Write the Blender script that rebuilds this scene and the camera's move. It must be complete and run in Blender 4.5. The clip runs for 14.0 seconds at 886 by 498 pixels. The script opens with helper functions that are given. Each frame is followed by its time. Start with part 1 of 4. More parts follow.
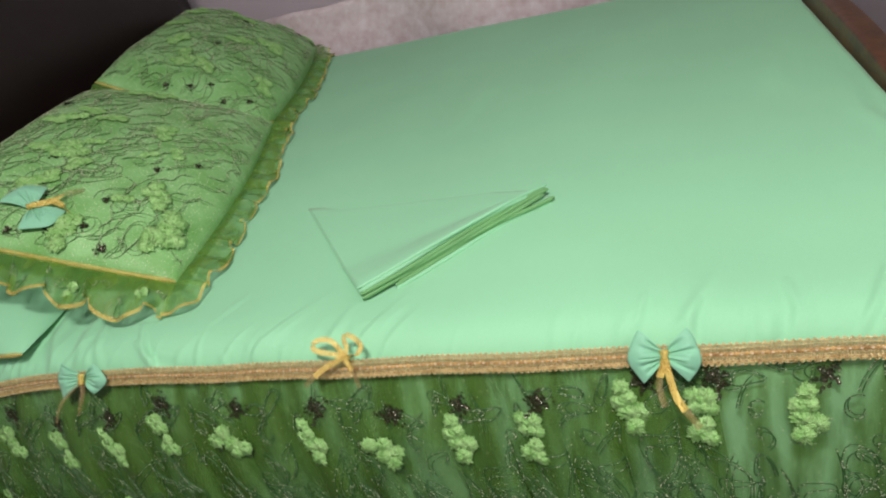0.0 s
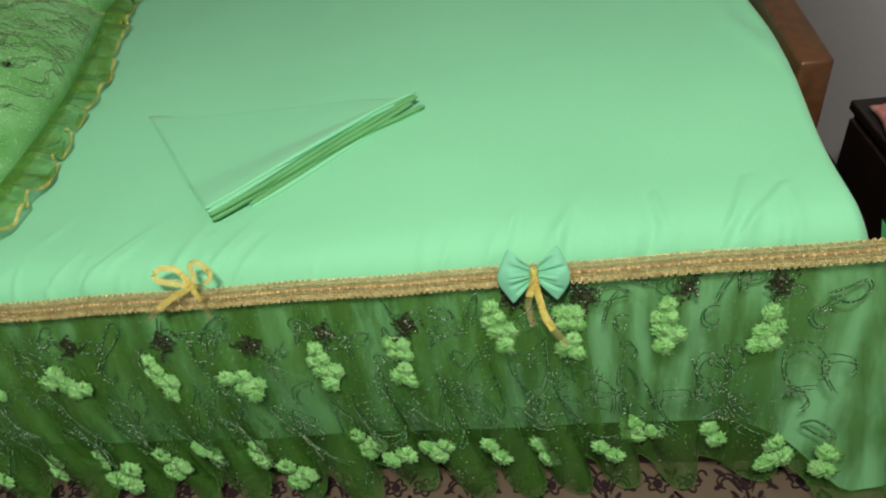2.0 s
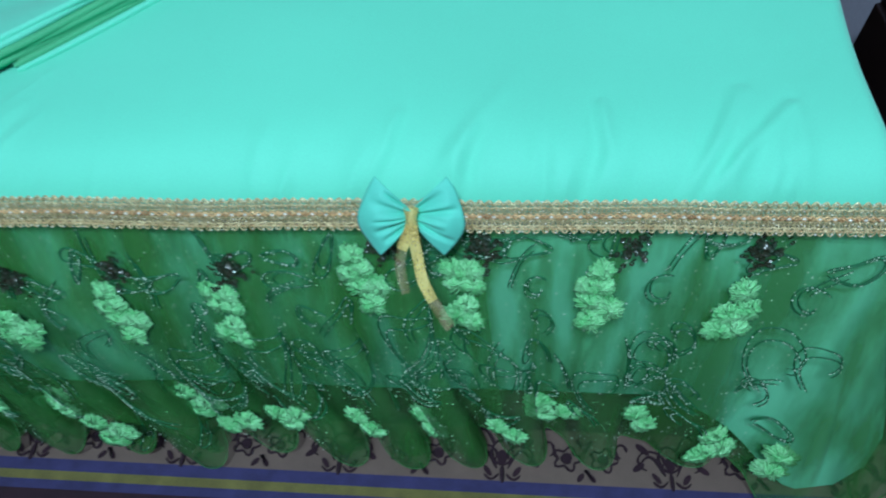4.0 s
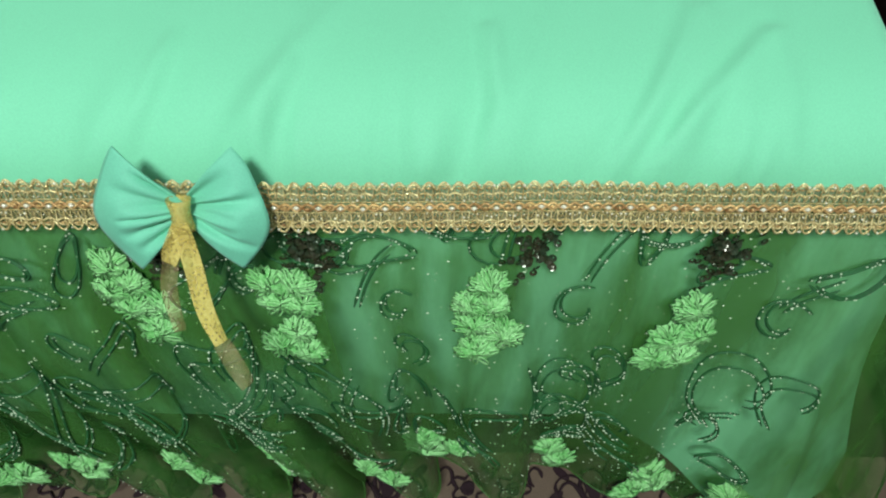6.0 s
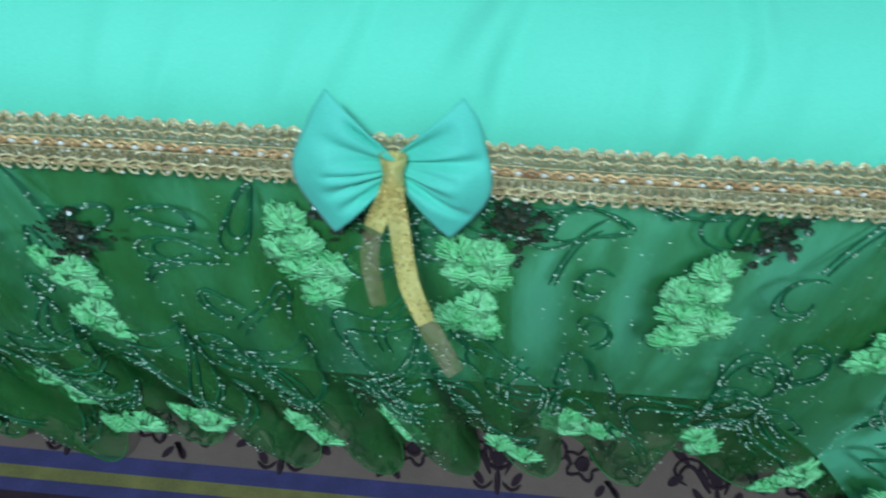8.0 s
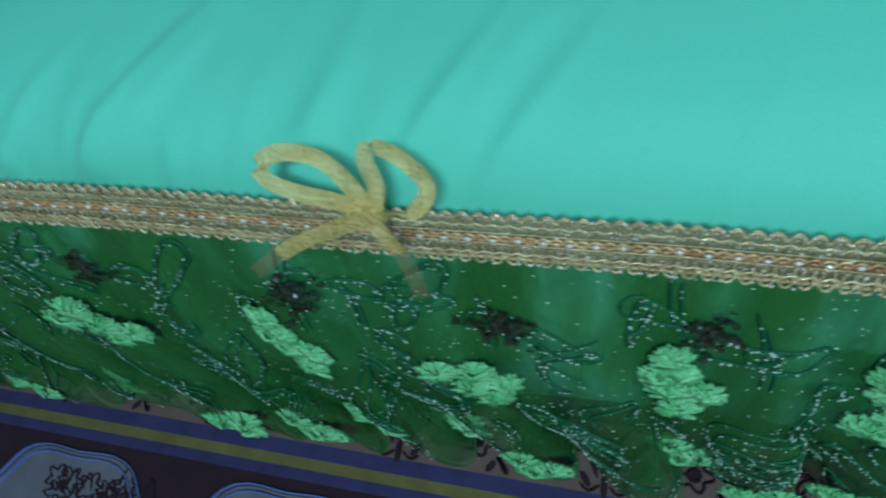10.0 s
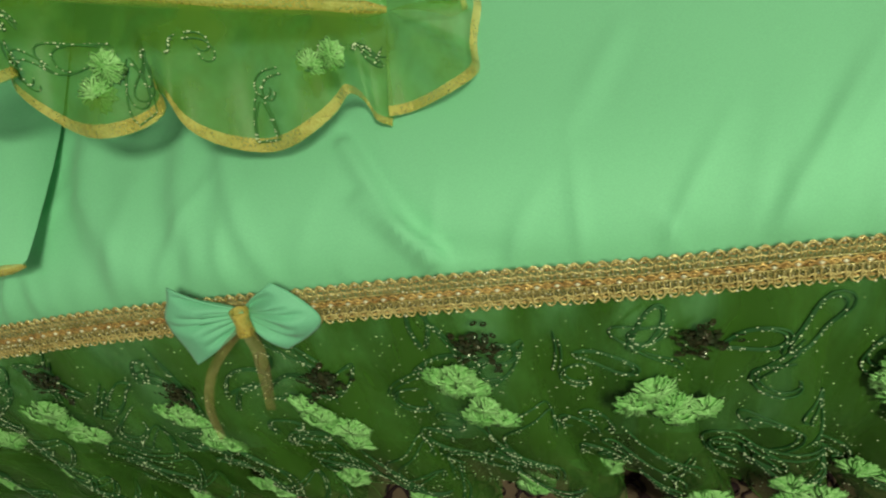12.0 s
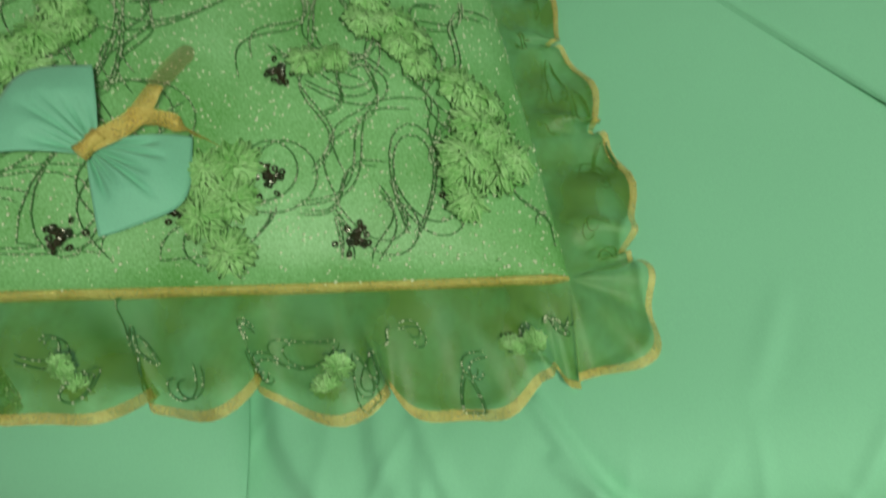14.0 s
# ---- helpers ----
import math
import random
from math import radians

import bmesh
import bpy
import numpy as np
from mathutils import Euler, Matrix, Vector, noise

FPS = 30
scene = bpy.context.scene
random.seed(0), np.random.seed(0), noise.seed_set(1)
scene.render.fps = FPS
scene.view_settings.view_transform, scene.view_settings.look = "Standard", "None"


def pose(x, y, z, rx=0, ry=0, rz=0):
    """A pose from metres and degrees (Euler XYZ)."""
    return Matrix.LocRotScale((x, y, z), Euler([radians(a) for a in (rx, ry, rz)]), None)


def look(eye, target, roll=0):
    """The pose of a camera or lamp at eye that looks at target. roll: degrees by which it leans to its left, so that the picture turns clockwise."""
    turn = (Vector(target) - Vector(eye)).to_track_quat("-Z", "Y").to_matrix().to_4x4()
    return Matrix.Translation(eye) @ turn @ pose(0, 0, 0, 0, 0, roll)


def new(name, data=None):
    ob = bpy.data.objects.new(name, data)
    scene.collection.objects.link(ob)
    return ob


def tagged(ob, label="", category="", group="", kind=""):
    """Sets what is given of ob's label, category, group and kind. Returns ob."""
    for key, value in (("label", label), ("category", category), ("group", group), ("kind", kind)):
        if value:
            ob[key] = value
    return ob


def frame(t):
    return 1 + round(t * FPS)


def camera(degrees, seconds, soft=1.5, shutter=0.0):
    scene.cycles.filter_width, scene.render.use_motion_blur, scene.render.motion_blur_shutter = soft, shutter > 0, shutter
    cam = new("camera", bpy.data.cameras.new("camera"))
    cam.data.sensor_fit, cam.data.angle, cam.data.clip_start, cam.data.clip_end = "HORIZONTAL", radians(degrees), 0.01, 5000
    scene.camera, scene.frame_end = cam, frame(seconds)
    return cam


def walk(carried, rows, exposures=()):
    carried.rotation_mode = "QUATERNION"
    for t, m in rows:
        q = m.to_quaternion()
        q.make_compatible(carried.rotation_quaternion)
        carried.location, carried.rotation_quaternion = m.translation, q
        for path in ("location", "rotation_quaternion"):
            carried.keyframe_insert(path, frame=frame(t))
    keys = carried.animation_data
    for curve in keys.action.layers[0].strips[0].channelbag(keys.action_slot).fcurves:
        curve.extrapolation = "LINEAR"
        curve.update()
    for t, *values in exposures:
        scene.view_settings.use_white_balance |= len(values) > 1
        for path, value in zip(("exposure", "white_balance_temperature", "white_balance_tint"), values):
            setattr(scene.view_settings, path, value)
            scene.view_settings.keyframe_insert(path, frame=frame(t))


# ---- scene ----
cam = camera(68.0, 14.0, soft=2.0, shutter=0.3)
PATH = [
    (0, (1.005, -0.704, 1.064), (0.392, 0.907, 0.051), -16.4),
    (0.5, (1.024, -0.702, 1.058), (0.444, 0.887, -0.009), -16.1),
    (1, (1.048, -0.709, 1.044), (0.565, 0.833, -0.135), -14.3),
    (1.5, (1.038, -0.694, 1.036), (0.578, 0.758, -0.26), -12.3),
    (2, (1.009, -0.633, 1.028), (0.728, 0.856, -0.278), -11.5),
    (2.5, (0.949, -0.595, 1.01), (0.732, 0.854, -0.352), -8.7),
    (3, (0.961, -0.52, 0.994), (0.728, 0.834, -0.459), -7.5),
    (3.5, (1.02, -0.424, 0.942), (0.819, 0.82, -0.611), -7.7),
    (4, (1.076, -0.367, 0.873), (0.917, 0.797, -0.746), -5.6),
    (4.2, (1.098, -0.35, 0.85), (0.969, 0.836, -0.755), -3.8),
    (6.3, (1.145, -0.204, 0.713), (1.159, 0.742, -1.049), 0.6),
    (6.5, (1.146, -0.203, 0.705), (1.165, 0.701, -1.079), 0.8),
    (7, (1.145, -0.195, 0.697), (1.173, 0.676, -1.103), 1.4),
    (7.5, (1.107, -0.184, 0.693), (1.143, 0.662, -1.119), 2.6),
    (7.7, (1.082, -0.182, 0.69), (1.084, 0.674, -1.118), 2.4),
    (9.8, (0.682, -0.116, 0.707), (0.231, 0.558, -1.121), -25.7),
    (10, (0.642, -0.12, 0.719), (0.159, 0.537, -1.107), -29.1),
    (10.5, (0.505, -0.156, 0.756), (0.078, 0.65, -1.024), -25.9),
    (11, (0.369, -0.198, 0.76), (0.032, 0.624, -1.031), -20.6),
    (11.5, (0.275, -0.198, 0.769), (-0.079, 0.675, -0.995), -21.2),
    (12, (0.231, -0.176, 0.797), (-0.189, 0.756, -0.921), -26.9),
    (12.5, (0.186, -0.195, 0.8), (-0.236, 0.693, -0.942), -28.5),
    (13, (0.159, -0.182, 0.833), (-0.379, 0.729, -0.865), -34.1),
    (13.5, (0.127, -0.128, 0.904), (-0.318, 0.841, -0.788), -30.1),
    (13.8, (0.118, -0.035, 0.955), (-0.26, 0.765, -0.839), -29.4),
    (14, (0.123, -0.021, 0.96), (-0.278, 0.882, -0.779), -28.5),
]
EXPO = [
    (0.0, -0.35, 6800, 29), (0.5, -0.35, 6700, 28), (1.0, -0.40, 8000, 14), (1.5, -0.45, 5800, 2), (2.0, -0.45, 6800, 4), (2.5, -0.48, 6800, 4), (3.0, -0.45, 6200, 4), (3.5, -0.50, 7200, 2),
    (4.0, -0.47, 4350, 4), (4.2, -0.47, 4350, 4), (6.3, -0.43, 5800, 0), (6.5, -0.43, 4420, 0), (7.0, -0.48, 4380, 0), (7.5, -0.48, 4380, 0), (10.0, -1.03, 4250, 0), (10.5, -1.00, 4800, -9),
    (11.0, -0.73, 4150, 5), (11.5, -0.60, 4200, 5), (11.8, -0.68, 7000, -6), (12.0, -0.68, 8000, -13), (12.5, -0.73, 7000, -6), (13.0, -0.58, 6900, -2), (13.5, -0.55, 9500, -14), (14.0, -0.80, 6900, 3),
]
walk(cam, [(t, look(eye, target, roll)) for t, eye, target, roll in PATH], EXPO)

# ---- world and lamps ----
world = bpy.data.worlds.new("room_air")
scene.world = world
world.use_nodes = True
world.node_tree.nodes["Background"].inputs[0].default_value = (0.8, 0.9, 1.0, 1)
world.node_tree.nodes["Background"].inputs[1].default_value = 0.12


def area_lamp(name, eye, target, size, watts, colour):
    data = bpy.data.lights.new(name, "AREA")
    data.shape, data.size, data.energy, data.color = "DISK", size, watts, colour
    ob = new(name, data)
    ob.matrix_world = look(eye, target)
    return ob


# added light, fixed at the ceiling in place of the flash beside the camera
area_lamp("stand_in_lamp_light", (0.92, -0.92, 2.36), (0.92, 0.05, 0.35), 0.42, 92, (1.0, 0.97, 0.90))

R = random.Random(7)


# ---- materials ----
def gathers(m, low, high, fold_shade):
    """Lets the sheerness of a gathered cloth vary in upright streaks, as its folds lie over one another, and paints the
    folds' shade into its colour.
    """
    nt = m.node_tree
    tc, mp, nz, rp = (nt.nodes.new(k) for k in ("ShaderNodeTexCoord", "ShaderNodeMapping", "ShaderNodeTexNoise", "ShaderNodeMapRange"))
    mp.inputs["Scale"].default_value = (30.0, 20.0, 2.4)
    mp.inputs["Rotation"].default_value = (0.0, 0.16, 0.0)
    nz.inputs["Scale"].default_value, nz.inputs["Detail"].default_value = 1.0, 4
    rp.inputs["From Min"].default_value, rp.inputs["From Max"].default_value = 0.38, 0.62
    rp.inputs["To Min"].default_value, rp.inputs["To Max"].default_value = low, high
    nt.links.new(tc.outputs["Object"], mp.inputs["Vector"])
    nt.links.new(mp.outputs[0], nz.inputs["Vector"])
    nt.links.new(nz.outputs["Fac"], rp.inputs["Value"])
    b = nt.nodes["Principled BSDF"]
    nt.links.new(rp.outputs[0], b.inputs["Alpha"])
    # darker streaks in the colour stand in for overlapping, shaded folds
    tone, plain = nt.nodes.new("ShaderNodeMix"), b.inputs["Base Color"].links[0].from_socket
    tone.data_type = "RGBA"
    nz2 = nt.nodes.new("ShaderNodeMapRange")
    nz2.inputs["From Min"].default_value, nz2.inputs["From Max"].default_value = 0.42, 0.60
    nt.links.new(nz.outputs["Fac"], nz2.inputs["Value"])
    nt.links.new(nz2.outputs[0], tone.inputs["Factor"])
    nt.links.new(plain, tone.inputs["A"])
    tone.inputs["B"].default_value = (*fold_shade, 1)
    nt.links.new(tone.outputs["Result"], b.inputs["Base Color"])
    return m


def material(name, colour, rough=0.7, metal=0.0, grain=400.0, vary=0.12, bump=0.15, sheen=0.0, alpha=1.0, second=None, blotch=6.0,
             weave=False, spec=0.5, transmit=0.0):
    m = bpy.data.materials.new(name)
    m.use_nodes = True
    nt = m.node_tree
    b = nt.nodes["Principled BSDF"]
    b.inputs["Roughness"].default_value = rough
    b.inputs["Metallic"].default_value = metal
    b.inputs["Sheen Weight"].default_value = sheen
    b.inputs["Specular IOR Level"].default_value = spec
    tc = nt.nodes.new("ShaderNodeTexCoord")
    fine = nt.nodes.new("ShaderNodeTexNoise")
    fine.inputs["Scale"].default_value, fine.inputs["Detail"].default_value = grain, 3
    big = nt.nodes.new("ShaderNodeTexNoise")
    big.inputs["Scale"].default_value, big.inputs["Detail"].default_value = blotch, 4
    nt.links.new(tc.outputs["Object"], fine.inputs["Vector"])
    nt.links.new(tc.outputs["Object"], big.inputs["Vector"])
    add = nt.nodes.new("ShaderNodeMix")
    add.inputs[0].default_value = 0.5
    nt.links.new(fine.outputs["Fac"], add.inputs[2])
    nt.links.new(big.outputs["Fac"], add.inputs[3])
    ramp = nt.nodes.new("ShaderNodeValToRGB")
    two = second or tuple(c * (1 - 2.2 * vary) for c in colour)
    ramp.color_ramp.elements[0].position, ramp.color_ramp.elements[1].position = 0.36, 0.64
    ramp.color_ramp.elements[0].color, ramp.color_ramp.elements[1].color = (*two, 1), (*colour, 1)
    nt.links.new(add.outputs[0], ramp.inputs[0])
    nt.links.new(ramp.outputs[0], b.inputs["Base Color"])
    bp = nt.nodes.new("ShaderNodeBump")
    bp.inputs["Strength"].default_value, bp.inputs["Distance"].default_value = bump, 0.002
    if weave:
        wv = nt.nodes.new("ShaderNodeTexWave")
        wv.inputs["Scale"].default_value, wv.inputs["Distortion"].default_value = 260.0, 1.5
        nt.links.new(tc.outputs["Object"], wv.inputs["Vector"])
        nt.links.new(wv.outputs["Fac"], bp.inputs["Height"])
    else:
        nt.links.new(fine.outputs["Fac"], bp.inputs["Height"])
    nt.links.new(bp.outputs[0], b.inputs["Normal"])
    if alpha < 1:
        b.inputs["Alpha"].default_value = alpha
    if transmit:
        mix, tr = nt.nodes.new("ShaderNodeMixShader"), nt.nodes.new("ShaderNodeBsdfTranslucent")
        nt.links.new(ramp.outputs[0], tr.inputs["Color"])
        mix.inputs[0].default_value = transmit
        nt.links.new(b.outputs[0], mix.inputs[1])
        nt.links.new(tr.outputs[0], mix.inputs[2])
        nt.links.new(mix.outputs[0], nt.nodes["Material Output"].inputs["Surface"])
    return m


MINT = material("mint_cotton", (0.25, 0.68, 0.40), 0.75, grain=900, vary=0.05, bump=0.08, sheen=0.15, blotch=2.5)
MINT_BOW = material("mint_bow_cotton", (0.20, 0.58, 0.37), 0.7, grain=900, vary=0.06, bump=0.1, sheen=0.1, blotch=20)
# the folded cloth's cotton, darkened to carry the shade between its layers
SHADED_FOLD = material("shaded_fold_cotton", (0.14, 0.42, 0.16), 0.8, grain=800, vary=0.1, blotch=10)
LINING = material("lining_cotton", (0.34, 0.80, 0.42), 0.7, grain=700, vary=0.07, blotch=8, weave=True, bump=0.05)
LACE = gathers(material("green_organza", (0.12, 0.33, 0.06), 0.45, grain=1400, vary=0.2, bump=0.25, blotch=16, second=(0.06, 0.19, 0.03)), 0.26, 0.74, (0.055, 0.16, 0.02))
FRILL = gathers(material("frill_organza", (0.17, 0.46, 0.08), 0.42, grain=1200, vary=0.15, bump=0.2, blotch=14, second=(0.10, 0.31, 0.04)), 0.40, 0.74, (0.11, 0.26, 0.03))
PILLOW_LACE = material("pillow_organza", (0.27, 0.62, 0.26), 0.5, grain=600, vary=0.2, bump=0.25, blotch=11, second=(0.10, 0.34, 0.07))
YARN = material("pale_green_yarn", (0.42, 0.76, 0.32), 0.5, grain=500, vary=0.2, bump=0.5, blotch=45, second=(0.14, 0.44, 0.09))
VINE = material("dark_green_thread", (0.025, 0.13, 0.03), 0.6, grain=900, vary=0.2, bump=0.4, blotch=60)
PILLOW_VINE = material("green_thread", (0.06, 0.24, 0.05), 0.6, grain=900, vary=0.2, bump=0.4, blotch=30, second=(0.03, 0.12, 0.03))
GLITTER = material("glitter_thread", (0.88, 1.0, 0.70), 0.12, metal=0.0, grain=900, vary=0.1, bump=0.2, blotch=80)
SEQUIN = material("dark_sequin", (0.030, 0.055, 0.025), 0.18, metal=0.3, grain=300, vary=0.2, bump=0.2, blotch=90, second=(0.050, 0.042, 0.02))
GOLD = material("gold_thread", (0.98, 0.84, 0.42), 0.25, metal=0.4, grain=700, vary=0.2, bump=0.6, blotch=120, second=(0.46, 0.33, 0.11))
GOLD_BEAD = material("crystal_gold", (1.0, 0.95, 0.72), 0.15, metal=0.2, grain=300, vary=0.1, bump=0.2, blotch=90)
COPPER = material("copper_thread", (0.80, 0.56, 0.22), 0.3, metal=0.35, grain=500, vary=0.2, bump=0.5, blotch=60, second=(0.30, 0.15, 0.05))
BRAID_BASE = material("braid_mesh", (0.62, 0.50, 0.24), 0.4, metal=0.2, grain=1100, vary=0.3, bump=0.6, blotch=90, alpha=0.5)
RIBBON = material("gold_ribbon", (1.0, 0.88, 0.27), 0.22, metal=0.25, grain=600, vary=0.2, bump=0.9, alpha=0.52, blotch=60, second=(0.66, 0.47, 0.08))
SHEER_RIBBON = material("sheer_ribbon", (0.42, 0.31, 0.12), 0.3, metal=0.1, grain=420, vary=0.2, bump=0.6, alpha=0.20, blotch=60, second=(0.26, 0.18, 0.07))
DARK_WOOD = material("dark_wood", (0.012, 0.006, 0.005), 0.4, grain=60, vary=0.2, blotch=5, bump=0.1)
BROWN_WOOD = material("brown_wood", (0.13, 0.050, 0.018), 0.35, grain=50, vary=0.25, blotch=6, bump=0.1)
WALL = material("white_plaster", (0.62, 0.60, 0.64), 0.9, grain=120, vary=0.04, blotch=3)
FLOOR = material("dark_floor", (0.035, 0.016, 0.014), 0.5, grain=80, vary=0.08, blotch=5)
QUILT = material("white_quilt", (0.80, 0.76, 0.80), 0.9, grain=30, vary=0.10, blotch=14, bump=0.8, second=(0.62, 0.52, 0.54))
CREAM = material("carpet_cream", (0.15, 0.105, 0.07), 0.95, grain=900, vary=0.1, bump=0.6, blotch=30)
PURPLE = material("carpet_purple", (0.045, 0.038, 0.11), 0.95, grain=900, vary=0.2, bump=0.6, blotch=40)
YELLOW = material("carpet_yellow", (0.17, 0.15, 0.03), 0.95, grain=900, vary=0.2, bump=0.6, blotch=40)
MAROON = material("carpet_maroon", (0.025, 0.008, 0.012), 0.95, grain=900, vary=0.2, bump=0.6, blotch=40)
CARPET_WHITE = material("carpet_white", (0.17, 0.165, 0.17), 0.95, grain=900, vary=0.15, bump=0.6, blotch=40)
CARPET_BLUE = material("carpet_blue", (0.16, 0.20, 0.42), 0.95, grain=900, vary=0.15, bump=0.6, blotch=40)
GREY_RUG = material("grey_rug", (0.22, 0.22, 0.22), 0.9, grain=600, vary=0.08, blotch=12, bump=0.4)
LAMP_GLASS = material("lamp_glass", (0.9, 0.9, 0.86), 0.4)
RED = material("red_cloth", (0.50, 0.03, 0.03), 0.8, grain=40, vary=0.3, blotch=26, second=(0.42, 0.38, 0.36))


# ---- mesh helpers ----
def part(name, bm, mat, parent=None, label=""):
    """Links a bmesh as one mesh object under a thing or a part."""
    me = bpy.data.meshes.new(name)
    bm.normal_update()
    bm.to_mesh(me)
    bm.free()
    me.materials.append(mat)
    me.polygons.foreach_set("use_smooth", [True] * len(me.polygons))
    if len(me.polygons) < 150:
        me.set_sharp_from_angle(angle=radians(32))
    ob = new(name, me)
    ob.parent = parent
    if label:
        ob["label"] = label
    return ob


def sharing(name, me, m, parent):
    """An object of its own on shared mesh data, at the pose m."""
    ob = new(name, me)
    ob.parent = parent
    ob.matrix_basis = m
    return ob


def empty(name, x, y, z, label, category, group=""):
    ob = new(name)
    ob.location = (x, y, z)
    ob.empty_display_size = 0.05
    return tagged(ob, label, category, group)


def under(ob, parent):
    """Parents a part made in world places to a thing that stands elsewhere."""
    bpy.context.view_layer.update()
    ob.parent = parent
    ob.matrix_parent_inverse = Matrix.Translation(parent.location).inverted()
    return ob


def grid(us, vs, fn, bm=None):
    bm = bm or bmesh.new()
    rows = [[bm.verts.new(fn(u, v)) for v in vs] for u in us]
    for a, b in zip(rows, rows[1:]):
        for p, q, r, s in zip(a, b, b[1:], a[1:]):
            bm.faces.new((p, q, r, s))
    return bm


def thicken(b, thickness):
    b.normal_update()
    bmesh.ops.solidify(b, geom=b.faces[:], thickness=thickness)
    return b


def box(x0, x1, y0, y1, z0, z1, bev=0.0, bm=None):
    bm = bm or bmesh.new()
    made = bmesh.ops.create_cube(bm, size=1.0)["verts"]
    for v in made:
        v.co = ((x0 + x1) / 2 + v.co.x * (x1 - x0), (y0 + y1) / 2 + v.co.y * (y1 - y0), (z0 + z1) / 2 + v.co.z * (z1 - z0))
    if bev:
        edges = list({e for v in made for e in v.link_edges})
        bmesh.ops.bevel(bm, geom=edges, offset=bev, segments=3, affect="EDGES", profile=0.5)
    return bm


def tube(points, r, sides=5, bm=None, flat=1.0, closed=False):
    """A tube along points; flat < 1 squeezes it towards a band."""
    bm = bm or bmesh.new()
    pts = [Vector(p) for p in points]
    n = len(pts)
    rings = []
    for i, p in enumerate(pts):
        if closed:
            d = pts[(i + 1) % n] - pts[i - 1]
        else:
            d = pts[min(i + 1, n - 1)] - pts[max(i - 1, 0)]
        d = d.normalized() if d.length > 1e-9 else Vector((0, 0, 1))
        a = d.cross(Vector((0.13, -0.95, 0.28)))
        a = a.normalized() if a.length > 1e-3 else d.orthogonal().normalized()
        b = d.cross(a)
        k = r if closed or 0 < i < n - 1 else r * 0.4
        rings.append([bm.verts.new(p + a * (k * math.cos(t)) + b * (k * flat * math.sin(t)))
                      for t in (2 * math.pi * j / sides for j in range(sides))])
    pairs = list(zip(rings, rings[1:])) + ([(rings[-1], rings[0])] if closed else [])
    for q, w in pairs:
        for j in range(sides):
            bm.faces.new((q[j], q[(j + 1) % sides], w[(j + 1) % sides], w[j]))
    return bm


def bead(bm, c, r, stretch=(1, 1, 1)):
    """A small eight-faced bead."""
    c = Vector(c)
    v = [bm.verts.new(c + Vector((dx * r * stretch[0], dy * r * stretch[1], dz * r * stretch[2])))
         for dx, dy, dz in ((1, 0, 0), (0, 1, 0), (-1, 0, 0), (0, -1, 0), (0, 0, 1), (0, 0, -1))]
    for j in range(4):
        bm.faces.new((v[j], v[(j + 1) % 4], v[4]))
        bm.faces.new((v[(j + 1) % 4], v[j], v[5]))


def smooth(a, b, t):
    t = min(1.0, max(0.0, (t - a) / (b - a)))
    return t * t * (3 - 2 * t)


def steps(a, b, n):
    return [a + (b - a) * i / n for i in range(n + 1)]


def bare(bm):
    me = bpy.data.meshes.new("shared")
    bm.normal_update()
    bm.to_mesh(me)
    bm.free()
    me.polygons.foreach_set("use_smooth", [True] * len(me.polygons))
    return me


# ---- the room ----
X0, X1, Y0, Y1, ZT = -1.1, 1.74, -2.3, 2.35, 2.45
tagged(part("floor", box(X0 - 0.1, X1 + 0.1, Y0 - 0.1, Y1 + 0.1, -0.1, 0.0), FLOOR), "dark reddish brown smooth floor under the bed", "floor", kind="structure")
tagged(part("ceiling", box(X0 - 0.1, X1 + 0.1, Y0 - 0.1, Y1 + 0.1, ZT, ZT + 0.1), WALL), "plain white ceiling of the bedroom", "ceiling", kind="structure")
for wname, wbox in (("wall_west", (X0 - 0.1, X0, Y0, Y1)), ("wall_east", (X1, X1 + 0.1, Y0, Y1)),
                    ("wall_south", (X0 - 0.1, X1 + 0.1, Y0 - 0.1, Y0)), ("wall_north", (X0 - 0.1, X1 + 0.1, Y1, Y1 + 0.1))):
    tagged(part(wname, box(*wbox, 0.0, ZT), WALL), "plain pale plastered bedroom wall", "wall", kind="structure")

# unseen lamp body, added to house the stand-in light
lamp = empty("stand_in_lamp", 0.92, -0.92, ZT, "round white flat ceiling lamp, unseen, added in place of a flash", "lamp")
bm = bmesh.new()
bmesh.ops.create_cone(bm, cap_ends=True, segments=40, radius1=0.22, radius2=0.25, depth=0.06, matrix=Matrix.Translation((0, 0, -0.03)))
part("housing", bm, LAMP_GLASS, lamp)

# ---- bed base and mattress ----
bed = empty("bed", 0.4, 0.85, 0.0, "dark wooden double bed frame with headboard and footboard", "bed")
HX = -0.76
